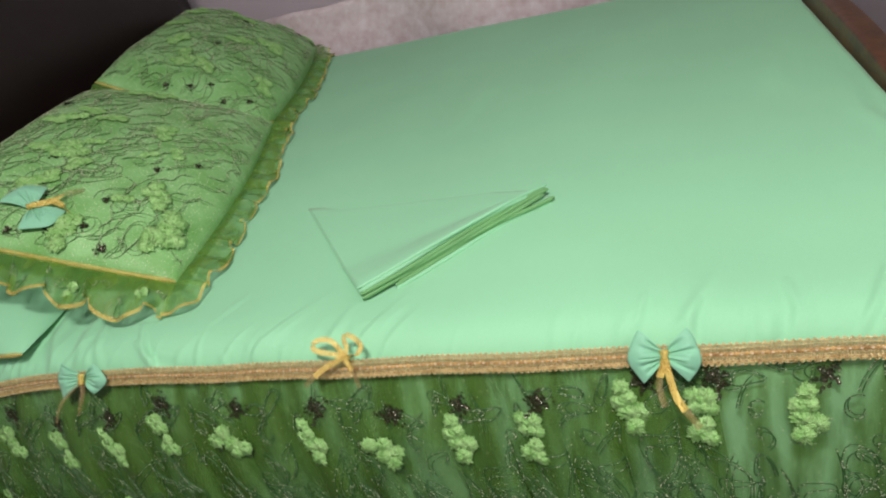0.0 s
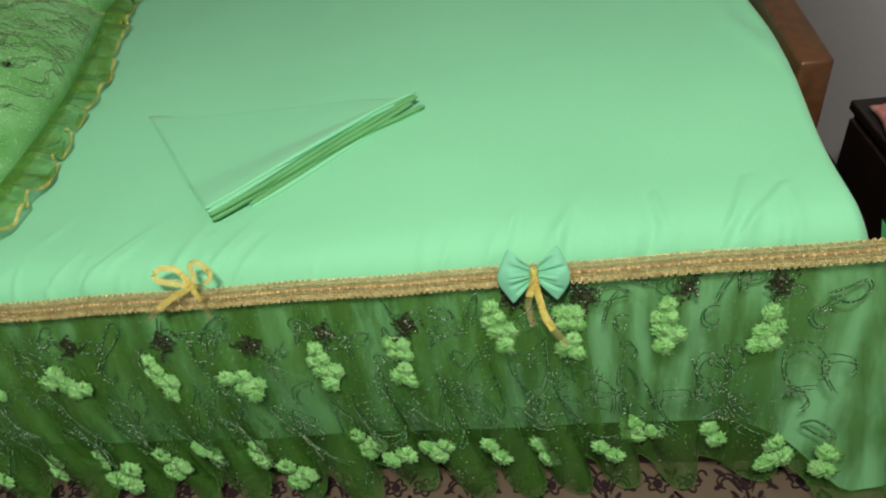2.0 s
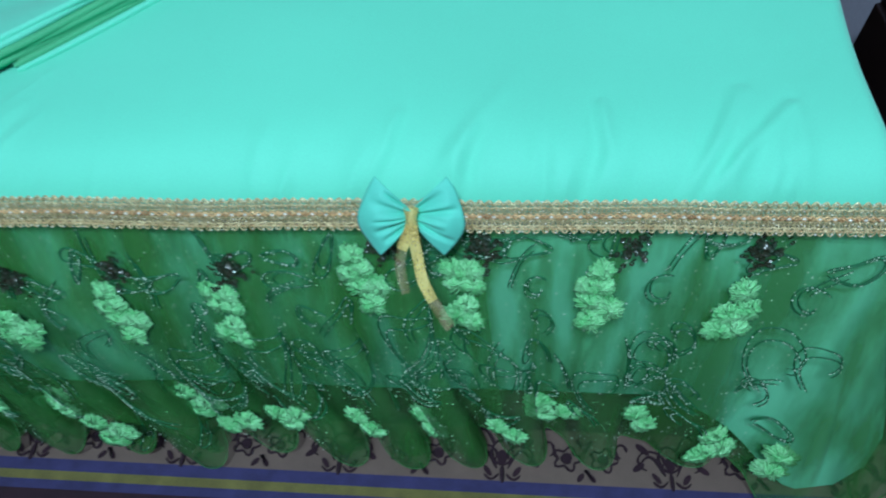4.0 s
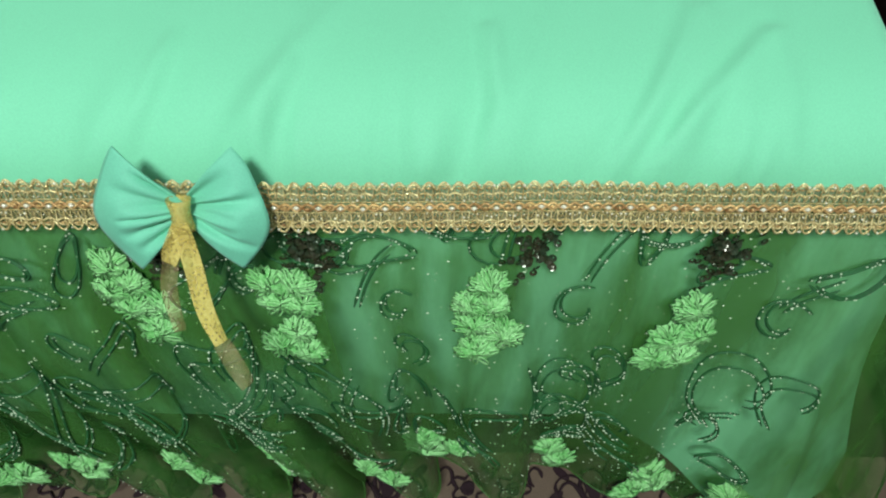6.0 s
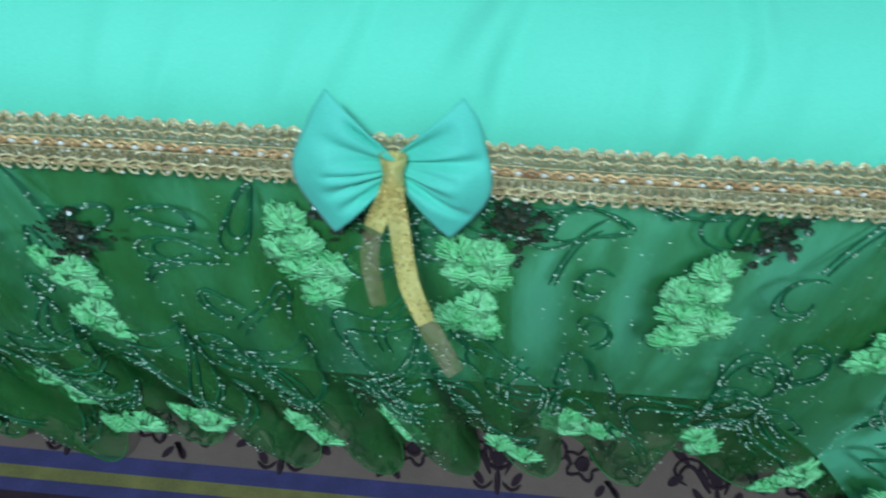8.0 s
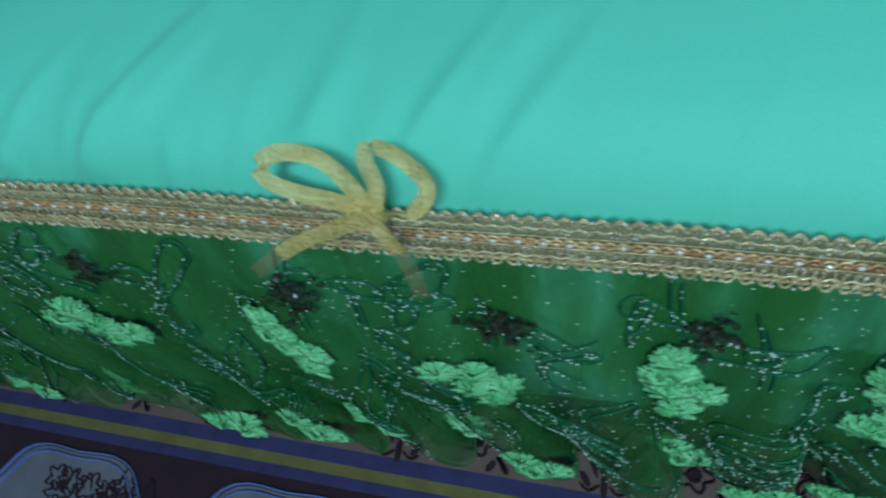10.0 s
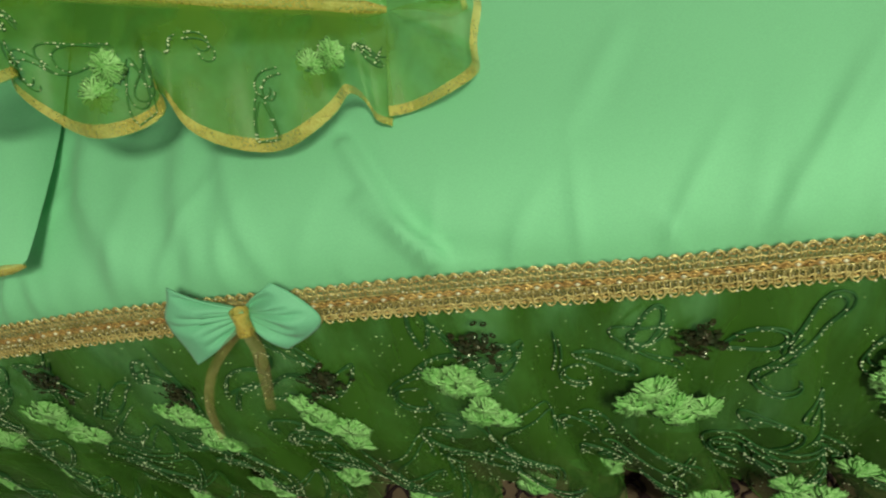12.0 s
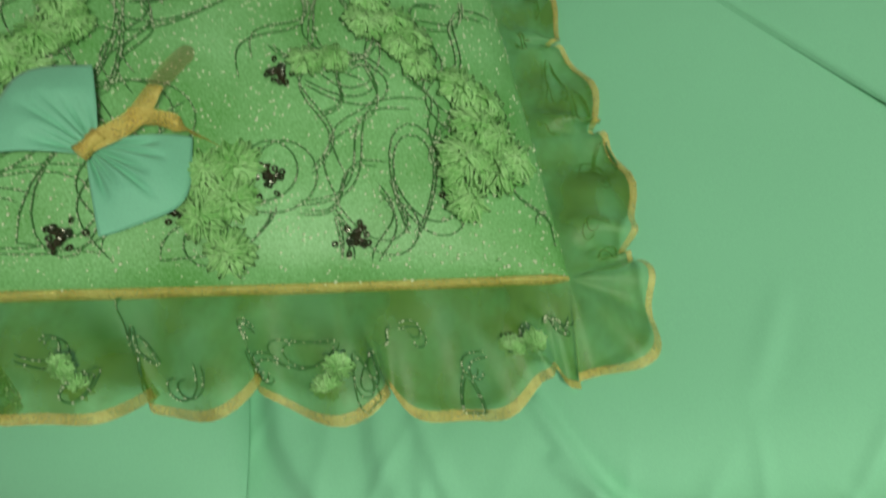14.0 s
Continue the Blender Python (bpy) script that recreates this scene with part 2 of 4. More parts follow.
for nm, bx, mt in (("side_rail", (HX, 1.43, 0.04, 0.09, 0.06, 0.24), DARK_WOOD), ("side_rail", (HX, 1.43, 1.82, 1.87, 0.06, 0.24), DARK_WOOD),
                   ("foot_rail", (1.430, 1.470, 0.14, 1.86, 0.05, 0.36), DARK_WOOD), ("slat_base", (HX, 1.43, 0.09, 1.82, 0.17, 0.22), DARK_WOOD),
                   ("leg", (1.30, 1.38, 0.06, 0.14, 0.0, 0.06), DARK_WOOD), ("leg", (-0.6, -0.52, 0.06, 0.14, 0.0, 0.06), DARK_WOOD),
                   ("leg", (1.30, 1.38, 1.75, 1.83, 0.0, 0.06), DARK_WOOD), ("leg", (-0.6, -0.52, 1.75, 1.83, 0.0, 0.06), DARK_WOOD)):
    under(part(nm, box(*bx, 0.006), mt), bed)


def headboard():
    """An upright board with a gently arched top."""
    def fn(u, v):
        y = 0.02 + 1.88 * u
        top = 1.05 + 0.16 * math.sin(math.pi * u)
        return (HX - 0.02, y, top * v)
    b = grid(steps(0, 1, 24), steps(0, 1, 6), fn)
    thicken(b, 0.06)
    return b


under(part("headboard", headboard(), DARK_WOOD, label="very dark polished wooden headboard"), bed)


def footboard():
    """A thick beam with a square end, its top rising a little to the middle."""
    b = box(1.474, 1.530, 0.435, 1.86, 0.05, 0.445)
    bmesh.ops.subdivide_edges(b, edges=[e for e in b.edges if abs(e.verts[0].co.y - e.verts[1].co.y) > 1], cuts=12)
    for v in b.verts:
        if v.co.z > 0.3:
            v.co.z += 0.05 * math.sin(math.pi * (v.co.y - 0.435) / 1.425)
    bmesh.ops.bevel(b, geom=[e for e in b.edges if e.calc_face_angle(0) > 1.0], offset=0.006, segments=2, affect="EDGES", profile=0.5)
    return b


under(part("footboard", footboard(), BROWN_WOOD, label="brown varnished wooden footboard with a worn edge"), bed)
tagged(part("mattress", box(-0.74, 1.42, 0.035, 1.86, 0.22, 0.408, 0.03), CARPET_WHITE), "pale cotton mattress under the mint green sheet", "mattress")


# ---- bed sheet ----
def trim_z(x):
    return 0.424 - 0.034 * smooth(0.0, -0.42, x)


CREASES = [(R.uniform(-0.5, 1.36), R.uniform(0.03, 0.10), R.uniform(-0.1, 0.7), R.uniform(0.0012, 0.004), R.uniform(0.005, 0.011)) for _ in range(70)]
LONG = [(1.13, 0.0, 0.2, 0.003, 0.008, 0.16),
        (1.22, 0.0, 0.5, 0.0035, 0.008, 0.18), (1.28, 0.0, 0.6, 0.003, 0.01, 0.2), (0.45, 0.0, 0.7, 0.003, 0.008, 0.1), (0.36, 0.0, -0.7, 0.003, 0.008, 0.08),
        (0.02, 0.0, -0.4, 0.004, 0.012, 0.2), (-0.08, 0.0, -0.2, 0.005, 0.016, 0.25)]


# creases that run as curves over the sheet: their points, height and width
CURVED = [([(0.205, 0.000), (0.172, 0.010), (0.143, 0.014), (0.118, 0.034), (0.098, 0.060), (0.075, 0.10)], 0.0085, 0.0060),
          ([(0.156, 0.000), (0.137, 0.011), (0.109, 0.036), (0.086, 0.056)], 0.0080, 0.0055),
          ([(0.070, 0.016), (0.090, 0.0)], 0.004, 0.005), ([(-0.02, 0.11), (0.000, 0.045), (0.026, 0.0)], 0.0035, 0.008),
          ([(-0.15, 0.17), (-0.135, 0.09), (-0.095, 0.02)], 0.007, 0.014), ([(-0.06, 0.15), (-0.05, 0.07), (-0.03, 0.01)], 0.004, 0.012),
          ([(1.172, 0.10), (1.176, 0.045), (1.160, 0.0)], 0.0045, 0.007), ([(1.30, 0.12), (1.266, 0.051), (1.244, 0.018), (1.226, 0.0)], 0.0050, 0.007),
          ([(1.34, 0.10), (1.290, 0.044), (1.256, 0.010), (1.243, 0.0)], 0.0045, 0.006), ([(1.122, 0.0), (1.142, 0.018)], 0.0035, 0.005),
          ([(0.358, 0.012), (0.384, 0.0)], 0.004, 0.005), ([(0.405, 0.0), (0.436, 0.014)], 0.004, 0.005),
          ([(0.125, 0.022), (0.168, 0.0)], 0.004, 0.006), ([(0.235, 0.10), (0.268, 0.17)], 0.0016, 0.009), ([(0.56, 0.04), (0.60, 0.11)], 0.0022, 0.010),
          ([(0.945, 0.0), (0.975, 0.05), (0.985, 0.09)], 0.004, 0.006), ([(1.035, 0.02), (1.055, 0.07)], 0.004, 0.006), ([(0.86, 0.0), (0.89, 0.03)], 0.0035, 0.005),
          ([(0.60, 0.0), (0.63, 0.025)], 0.0035, 0.005), ([(0.74, 0.0), (0.765, 0.025)], 0.003, 0.005), ([(0.30, 0.0), (0.275, 0.03)], 0.003, 0.005),
          ([(1.40, 0.45), (1.36, 0.62), (1.38, 0.80)], 0.006, 0.018), ([(1.28, 0.80), (1.30, 1.05)], 0.006, 0.022), ([(0.55, 0.85), (0.60, 1.2)], 0.004, 0.03)]
CURVED = [(pts, high, wide, min(p[0] for p in pts) - 3 * wide, max(p[0] for p in pts) + 3 * wide, max(p[1] for p in pts) + 3 * wide) for pts, high, wide in CURVED]


def crease(x, y):
    h = 0.0
    for pts, high, wide, xa, xb, yb in CURVED:
        if xa < x < xb and y < yb:
            best, at, n = 9.0, 0.0, len(pts) - 1
            for i in range(n):
                (ax, ay), (bx, by) = pts[i], pts[i + 1]
                dx, dy = bx - ax, by - ay
                t = min(1.0, max(0.0, ((x - ax) * dx + (y - ay) * dy) / (dx * dx + dy * dy)))
                d = math.hypot(x - ax - t * dx, y - ay - t * dy)
                if d < best:
                    best, at, turn = d, (i + t) / n, (x - ax) * dy - (y - ay) * dx
            q = math.copysign(best, turn) / wide
            h += high * (math.exp(-q * q) - 0.45 * math.exp(-(q - 1.5) ** 2)) * (0.25 + 0.75 * math.sin(math.pi * min(1.0, 0.12 + 0.8 * at)))
    return h


def wrinkle(x, y):
    h = crease(x, y) + 0.004 * noise.noise((x * 2.2, y * 2.0, 0.3)) + 0.0012 * noise.noise((x * 9, y * 6, 4.1))
    for cx, reach, lean, deep, wide in CREASES:
        d = x - cx - lean * y
        if abs(d) < 3.2 * wide and y < 2.5 * reach:
            h += 1.5 * deep * math.exp(-(d / wide) ** 2) * math.exp(-(y / reach) ** 2)
    for cx, y0, lean, deep, wide, reach in LONG:
        d = x - cx - lean * (y - y0) * (1 + 1.6 * y)
        if abs(d) < 4 * wide and y < 2.5 * reach:
            h += 0.15 * deep * (math.exp(-(d / wide) ** 2) - 0.5 * math.exp(-((d - 1.6 * wide) / wide) ** 2)) * math.exp(-((y - 0.4 * reach) / reach) ** 2)
    return h


def sheet_top(x, y):
    """Height of the made bed's upper side."""
    z = trim_z(x) - 0.028 + 0.060 * (1 - math.exp(-max(0.0, y - 0.004) / 0.026)) + (0.42 - trim_z(x)) * smooth(0.0, 0.2, y)
    z += 0.006 * smooth(0.1, 0.5, y)
    z -= 0.10 * smooth(1.40, 1.462, x) ** 1.6 + 0.10 * smooth(1.83, 1.90, y) ** 1.6
    return z + wrinkle(x, max(0.0, y)) * smooth(0.004, 0.02, y)


sheet_y = [0.004, 0.006] + steps(0.009, 0.2, 40) + steps(0.2, 0.6, 40)[1:] + steps(0.6, 1.90, 50)[1:]
bm = grid(steps(-0.74, 1.463, 600), sheet_y, lambda x, y: (x + 0.05 * smooth(0.08, 0.6, y) * smooth(1.2, 1.46, x), y, sheet_top(x, y)))
sheet = part("bed_sheet", bm, MINT)
tagged(sheet, "smooth mint green cotton sheet pulled over the bed", "bed sheet")

# ---- skirt of the bed ----
SX0, SX1 = -0.76, 1.43
RC = 0.03
LEN1 = SX1 - SX0
ARC = RC * math.pi / 2
TOTAL = LEN1 + ARC + 0.03


def skirt_line(u):
    """The line along the bed's edge: along the front, round the corner, along the foot. Gives the place and the way out."""
    if u <= LEN1:
        return Vector((SX0 + u, 0.008, 0)), Vector((0, -1, 0))
    if u <= LEN1 + ARC:
        a = (u - LEN1) / RC
        return Vector((SX1 + RC * math.sin(a), 0.008 + RC * (1 - math.cos(a)), 0)), Vector((math.sin(a), -math.cos(a), 0))
    return Vector((SX1 + RC, 0.008 + RC + u - LEN1 - ARC, 0)), Vector((1, 0, 0))


def phase(u):
    return u * 2 * math.pi / 0.098 + 1.6 * math.sin(u * 4.1) + 0.7 * math.sin(u * 11.3)


def pleat(u):
    q = phase(u)
    return 0.55 * math.cos(q) + 0.18 * math.sin(2 * q + 1.0) + 0.45 * noise.noise((u * 9.0, 2.0, 0.0))


def hem_z(u):
    return 0.045 - 0.024 * math.cos(phase(u) + 0.4) + 0.02 * noise.noise((u * 14, 0, 5))         - 0.01 * smooth(0.5, 0.0, u)


def gather(x):
    """How tightly the lace is gathered: full folds along most of the bed, smooth near the foot."""
    return 1.0 - 0.60 * smooth(0.90, 1.22, x)


def flare(u):
    """Spreads the cloth where it turns the corner at the foot."""
    return smooth(LEN1 - 0.16, LEN1 + 0.5 * ARC, u) * (1 - smooth(LEN1 + ARC, LEN1 + ARC + 0.09, u))


def skirt(u, w, off=0.0):
    """A point of the lace skirt, w from 0 at the trim to 1 at the hem."""
    p, out = skirt_line(u)
    full, q = gather(p.x), phase(u)
    top = trim_z(p.x) - 0.018
    z = top + (hem_z(u) - top) * w
    amp = 0.004 + (0.010 + 0.022 * full) * w
    close = 1.0 - 0.75 * smooth(LEN1 + ARC, LEN1 + ARC + 0.08, u)
    d = 0.006 + close * 0.078 * (1 - (1 - w) ** 2.5) + amp * (pleat(u) + 0.25 * noise.noise((u * 22, w * 5, 1))) + 0.085 * w ** 1.8 * flare(u) + off
    side = (0.019 * full * math.cos(q - 0.6) + 0.009 * full * math.sin(2 * q)) * w * smooth(0.0, 0.10, w) + 0.010 * w * noise.noise((u * 12, 9, w * 1.5))
    side += 0.060 * full * w ** 1.3 * smooth(-0.3, 0.1, p.x)
    along = Vector((-out.y, out.x, 0))
    return p + out * d + along * side + Vector((0, 0, z))


def skirt_at(x, z):
    """u and w for a place on the front, by x and height."""
    u = x - SX0
    for _ in range(8):
        top = trim_z(u + SX0) - 0.018
        w = (z - top) / (hem_z(u) - top)
        u += 0.5 * (x - skirt(u, min(1.0, max(0.0, w))).x)
    return u, w


bed_skirt = empty("bed_skirt", 0.4, -0.01, 0.40, "gathered sheer green lace bed skirt with embroidered flowers", "bed skirt")
bm = grid(steps(0, TOTAL, 1000), [0, 0.01, 0.025, 0.05, 0.08, 0.12, 0.16, 0.2] + steps(0.24, 1.0, 22), skirt)
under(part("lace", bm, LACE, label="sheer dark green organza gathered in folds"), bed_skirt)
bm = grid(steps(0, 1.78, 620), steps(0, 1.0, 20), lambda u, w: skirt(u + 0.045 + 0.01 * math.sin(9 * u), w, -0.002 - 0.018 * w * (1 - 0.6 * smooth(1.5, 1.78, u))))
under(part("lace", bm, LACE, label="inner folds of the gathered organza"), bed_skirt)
bm = tube([skirt(u, 1.0) for u in steps(0, TOTAL, 900)], 0.0011, 4)
under(part("rolled_hem", bm, LACE, label="narrow rolled hem of the lace"), bed_skirt)


def lining(u, w):
    p, out = skirt_line(u)
    low = 0.108 + 0.010 * noise.noise((u * 3.0, 0, 8)) - 0.07 * smooth(1.34, 1.45, p.x)
    z = trim_z(p.x) - 0.018 + (low - trim_z(p.x) + 0.018) * w
    return p + out * (0.001 + 0.038 * w ** 0.7 + 0.008 * w * noise.noise((u * 5, w * 2, 3)) + 0.09 * w ** 1.8 * flare(u)) + Vector((0, 0, z))


under(part("lining", grid(steps(0, TOTAL, 240), steps(0, 1, 10), lining), LINING, label="plain mint green lining cloth"), bed_skirt)


def place_on(surface, u, w, spin, size, lift=0.003, side=1):
    """A pose that lies on a surface, its z along the normal."""
    e = 0.004
    p = Vector(surface(u, w))
    a = (Vector(surface(u + e, w)) - Vector(surface(u - e, w))).normalized()
    b = (Vector(surface(u, w + e)) - Vector(surface(u, w - e)))
    n = a.cross(b).normalized()
    if side < 0:
        n = ((-n if n.y > 0 else n) + Vector((0, -1.3, 0.4))).normalized()
        a = (a - n * a.dot(n)).normalized()
    b = n.cross(a)
    m = Matrix((a, b, n)).transposed().to_4x4()
    return Matrix.Translation(p + n * lift) @ m @ Matrix.Rotation(spin, 4, "Z") @ Matrix.Diagonal((size, size, size, 1))


def flower_mesh(seed, puffs, yarn=0.0010):
    """A close cluster of small fans of looped yarn, lying in x and y, longer than wide."""
    r = random.Random(seed)
    b = bmesh.new()
    fans = []
    for k in range(puffs):
        cy = (k - (puffs - 1) / 2) * -0.021
        for cx in ((-0.0085, 0.0085) if (k + seed) % 3 or puffs == 1 else (0.0,)):
            fans.append((cx + r.uniform(-0.003, 0.003) + 0.004 * math.sin(2.1 * k + seed), cy + r.uniform(-0.005, 0.005), r.uniform(0.85, 1.15)))
    for cx, cy, size in fans:
        rings = [[b.verts.new((cx + rad * size * math.cos(q), cy + rad * size * math.sin(q), h)) for q in steps(0, 2 * math.pi, 12)[:-1]]
                 for rad, h in ((0.0118, -0.0012), (0.0085, 0.0010), (0.003, 0.0018))]
        for qa, qb in zip(rings, rings[1:]):
            for j in range(12):
                b.faces.new((qa[j], qa[(j + 1) % 12], qb[(j + 1) % 12], qb[j]))
        b.faces.new(rings[-1])
        turn, wide = r.uniform(0, 6.28), r.uniform(1.6, 2.4)
        for count, rad, up, ln in ((13, 0.0085, 0.0012, 0.0062), (9, 0.0045, 0.0026, 0.0055), (6, 0.0095, 0.0006, 0.0052)):
            for j in range(count):
                a = turn + wide * (2 * (j + r.uniform(-0.4, 0.4)) / count - 1) + (3.14 if rad > 0.009 else 0.0)
                L, Wd, a2 = ln * size * r.uniform(0.7, 1.25), 0.0016 * size, a + r.uniform(-0.25, 0.25)
                bx, by, lift = cx + rad * size * math.cos(a), cy + rad * size * math.sin(a), up + r.uniform(-0.0005, 0.0012)
                pts = []
                for q in steps(0, 2 * math.pi, 8)[:-1]:
                    lx, ly = L * math.cos(q), Wd * math.sin(q)
                    pts.append((bx + lx * math.cos(a2) - ly * math.sin(a2), by + lx * math.sin(a2) + ly * math.cos(a2), lift - 0.0016 * math.cos(q)))
                tube(pts, yarn, 3, b, closed=True)
    me = bare(b)
    me.materials.append(YARN)
    return me


FLOWERS = [flower_mesh(3, 4), flower_mesh(4, 4), flower_mesh(5, 3), flower_mesh(6, 3), flower_mesh(8, 1), flower_mesh(9, 2)]


def sequin_mesh(seed, count, spread):
    r = random.Random(seed)
    b = bmesh.new()
    for _ in range(count):
        x, y = r.gauss(0, spread), r.gauss(0, spread * 0.8)
        tilt = Matrix.Translation((x, y, r.uniform(0.0005, 0.003))) @ Euler((r.uniform(-0.5, 0.5), r.uniform(-0.5, 0.5), r.random() * 3)).to_matrix().to_4x4()
        outer, inner = [], []
        for j in range(8):
            q = 2 * math.pi * j / 8
            outer.append(b.verts.new(tilt @ Vector((0.0026 * math.cos(q), 0.0026 * math.sin(q), 0.0))))
            inner.append(b.verts.new(tilt @ Vector((0.0008 * math.cos(q), 0.0008 * math.sin(q), -0.0006))))
        for j in range(8):
            b.faces.new((outer[j], outer[(j + 1) % 8], inner[(j + 1) % 8], inner[j]))
    me = bare(b)
    me.materials.append(SEQUIN)
    return me


SEQUINS = [sequin_mesh(1, 80, 0.0100), sequin_mesh(2, 56, 0.0085), sequin_mesh(3, 24, 0.006)]


def curl(kind, r):
    """A curve of the embroidery in its own plane, about 1 long."""
    if kind == "hook":
        x = y = 0.0
        pts = []
        for t in steps(0, 1, 22):
            pts.append((x, y))
            a = math.pi / 2 + 0.5 - 5.2 * t ** 1.9
            x, y = x + 0.058 * math.cos(a), y + 0.058 * math.sin(a)
        return pts
    if kind == "wave":
        return [(t, 0.13 * math.sin(2 * math.pi * t) + 0.1 * t) for t in steps(0, 1, 18)]
    if kind == "leaf":
        return [(0.5 - 0.5 * math.cos(q), 0.16 * math.sin(q) * (1.2 - 0.4 * math.cos(q))) for q in steps(0, 2 * math.pi * 0.96, 18)]
    if kind == "spiral":
        return [((1 - 0.75 * t) * math.cos(5.2 * t) * 0.5, (1 - 0.75 * t) * math.sin(5.2 * t) * 0.5) for t in steps(0, 1, 22)]
    return [(0.25 * t * t, t) for t in steps(0, 1, 10)]


def stitch(bm_v, bm_g, surface, su, sw, u0, w0, kind, size, angle, r, double=True, glitter=0.30, thick=0.0007, side=1, ends=(-9, 9)):
    """Stitches a curl on a surface: a dark thread with small bright beads. su, sw: metres that one unit of u and w covers."""
    ca, sa = math.cos(angle), math.sin(angle)
    flip = r.choice((-1, 1))
    for k in range(2 if double else 1):
        grow, pts = 1.0 - 0.16 * k, []
        for x, y in curl(kind, r):
            x, y = flip * x * size * grow + 0.004 * k, y * size * grow
            u, w = u0 + (x * ca - y * sa) / su, w0 - (x * sa + y * ca) / sw
            if 0.012 < w < 0.985 and ends[0] < u < ends[1]:
                p, e = Vector(surface(u, w)), 0.004
                n = (Vector(surface(u + e, w)) - p).cross(Vector(surface(u, w + e)) - p).normalized()
                if side < 0 and n.y > 0:
                    n = -n
                pts.append((p + n * 0.0012, n))
        if len(pts) > 3:
            tube([p for p, _ in pts], thick, 4, bm_v)
            for (p, n), (q, _) in zip(pts, pts[1:]):
                steps_in = max(1, int((q - p).length / 0.0024))
                for j in range(steps_in):
                    if r.random() < glitter:
                        c = p.lerp(q, (j + r.random()) / steps_in) + n * 0.0011
                        bead(bm_g, c, r.uniform(0.0004, 0.0009), (r.uniform(0.7, 1.7), r.uniform(0.6, 1.2), r.uniform(0.6, 1.2)))


def skirt_front(u, w):
    return skirt(u, w, 0.0)


# flowers of the upper row: place along the bed, height, tilt, which
UPPER = [(-0.60, 0.27, 0.5, 0), (-0.48, 0.30, 0.6, 1), (-0.36, 0.27, 0.7, 0), (-0.24, 0.29, 0.6, 2), (-0.11, 0.28, 0.7, 1), (0.018, 0.29, 0.7, 0), (0.139, 0.315, 0.6, 1),
         (0.28, 0.30, 0.4, 2), (0.436, 0.30, 0.5, 0), (0.56, 0.285, 0.4, 3), (0.69, 0.30, 0.4, 0), (0.808, 0.305, 0.3, 1), (0.95, 0.345, 0.6, 0),
         (1.048, 0.335, 0.3, 1), (1.172, 0.337, -0.1, 0), (1.30, 0.325, -0.4, 3)]
LOWER = [-0.62, -0.53, -0.45, -0.34, -0.27, -0.19, -0.10, -0.02, 0.06, 0.16, 0.23, 0.31, 0.39, 0.45, 0.53, 0.59, 0.71, 0.77, 0.842, 0.92, 0.993, 1.087, 1.15, 1.24, 1.327, 1.39]
PARTNER = Matrix.Translation(bed_skirt.location).inverted()
for x, z, tilt, which in UPPER:
    u, w = skirt_at(x, z)
    sharing("embroidered_flower", FLOWERS[which], PARTNER @ place_on(skirt_front, u, w, tilt * 0.85, 1.0, 0.003, -1), bed_skirt)
    u, w = skirt_at(x + R.uniform(0.01, 0.03), min(0.385, z + 0.055))
    sharing("sequin_patch", SEQUINS[R.choice((0, 0, 1))], PARTNER @ place_on(skirt_front, u, max(0.03, w), R.random() * 3, 1.0, 0.003, -1), bed_skirt)
for i, x in enumerate(LOWER):
    u, w = skirt_at(x, 0.128 + R.uniform(-0.03, 0.02))
    sharing("embroidered_flower", FLOWERS[R.choice((4, 5, 5, 4, 5))], PARTNER @ place_on(skirt_front, u, w, R.uniform(-0.9, 1.2), R.uniform(1.15, 1.5), 0.003, -1), bed_skirt)
for i, (x, z, tilt, which) in enumerate(UPPER):
    bv, bg = bmesh.new(), bmesh.new()
    for kind, dx, dz, size, ang in (("hook", 0.05, -0.12, 0.12, 0.0), ("hook", 0.06, -0.14, 0.075, 0.2), ("hook", -0.05, -0.15, 0.10, -0.1), ("spiral", 0.07, 0.0, 0.04, 1.0), ("leaf", 0.045, 0.055, 0.045, 0.2),
                                    ("leaf", -0.03, 0.05, 0.035, 1.2), ("stem", 0.01, 0.03, 0.06, 0.1), ("stem", 0.03, -0.12, 0.07, -0.25),
                                    ("hook", -0.05, -0.06, 0.06, -0.5), ("spiral", -0.045, -0.15, 0.04, 0.4), ("hook", 0.02, -0.2, 0.05, 0.6),
                                    ("leaf", 0.06, -0.17, 0.04, 0.5), ("stem", -0.01, -0.14, 0.05, 0.3), ("leaf", 0.08, 0.04, 0.05, 0.3), ("leaf", 0.0, 0.06, 0.04, -0.4), ("stem", 0.05, 0.02, 0.05, -0.5), ("hook", 0.09, -0.09, 0.07, 0.3), ("hook", 0.0, -0.16, 0.09, 0.4)):
        u, w = skirt_at(x + dx + R.uniform(-0.012, 0.012), z + dz + R.uniform(-0.012, 0.012))
        stitch(bv, bg, skirt_front, 1.0, 0.36, u, w, kind, size * R.uniform(0.8, 1.2), ang + R.uniform(-0.4, 0.4), R, glitter=0.36, thick=0.00105, side=-1)
    for _ in range(210):
        u, w = skirt_at(x + R.uniform(-0.07, 0.07), R.uniform(0.06, 0.39))
        if 0 < w < 0.98:
            bead(bg, skirt(u, w, 0.002), R.uniform(0.0003, 0.0007), (R.uniform(0.8, 2.4), 0.8, 0.8))
    under(part("vine_embroidery", bv, VINE), bed_skirt)
    under(part("glitter_stitching", bg, GLITTER), bed_skirt)

# ---- gold braid along the edge ----
braid = empty("gold_trim", 0.4, -0.012, 0.42, "gold braided trim band with crystals along the bed edge", "trim")
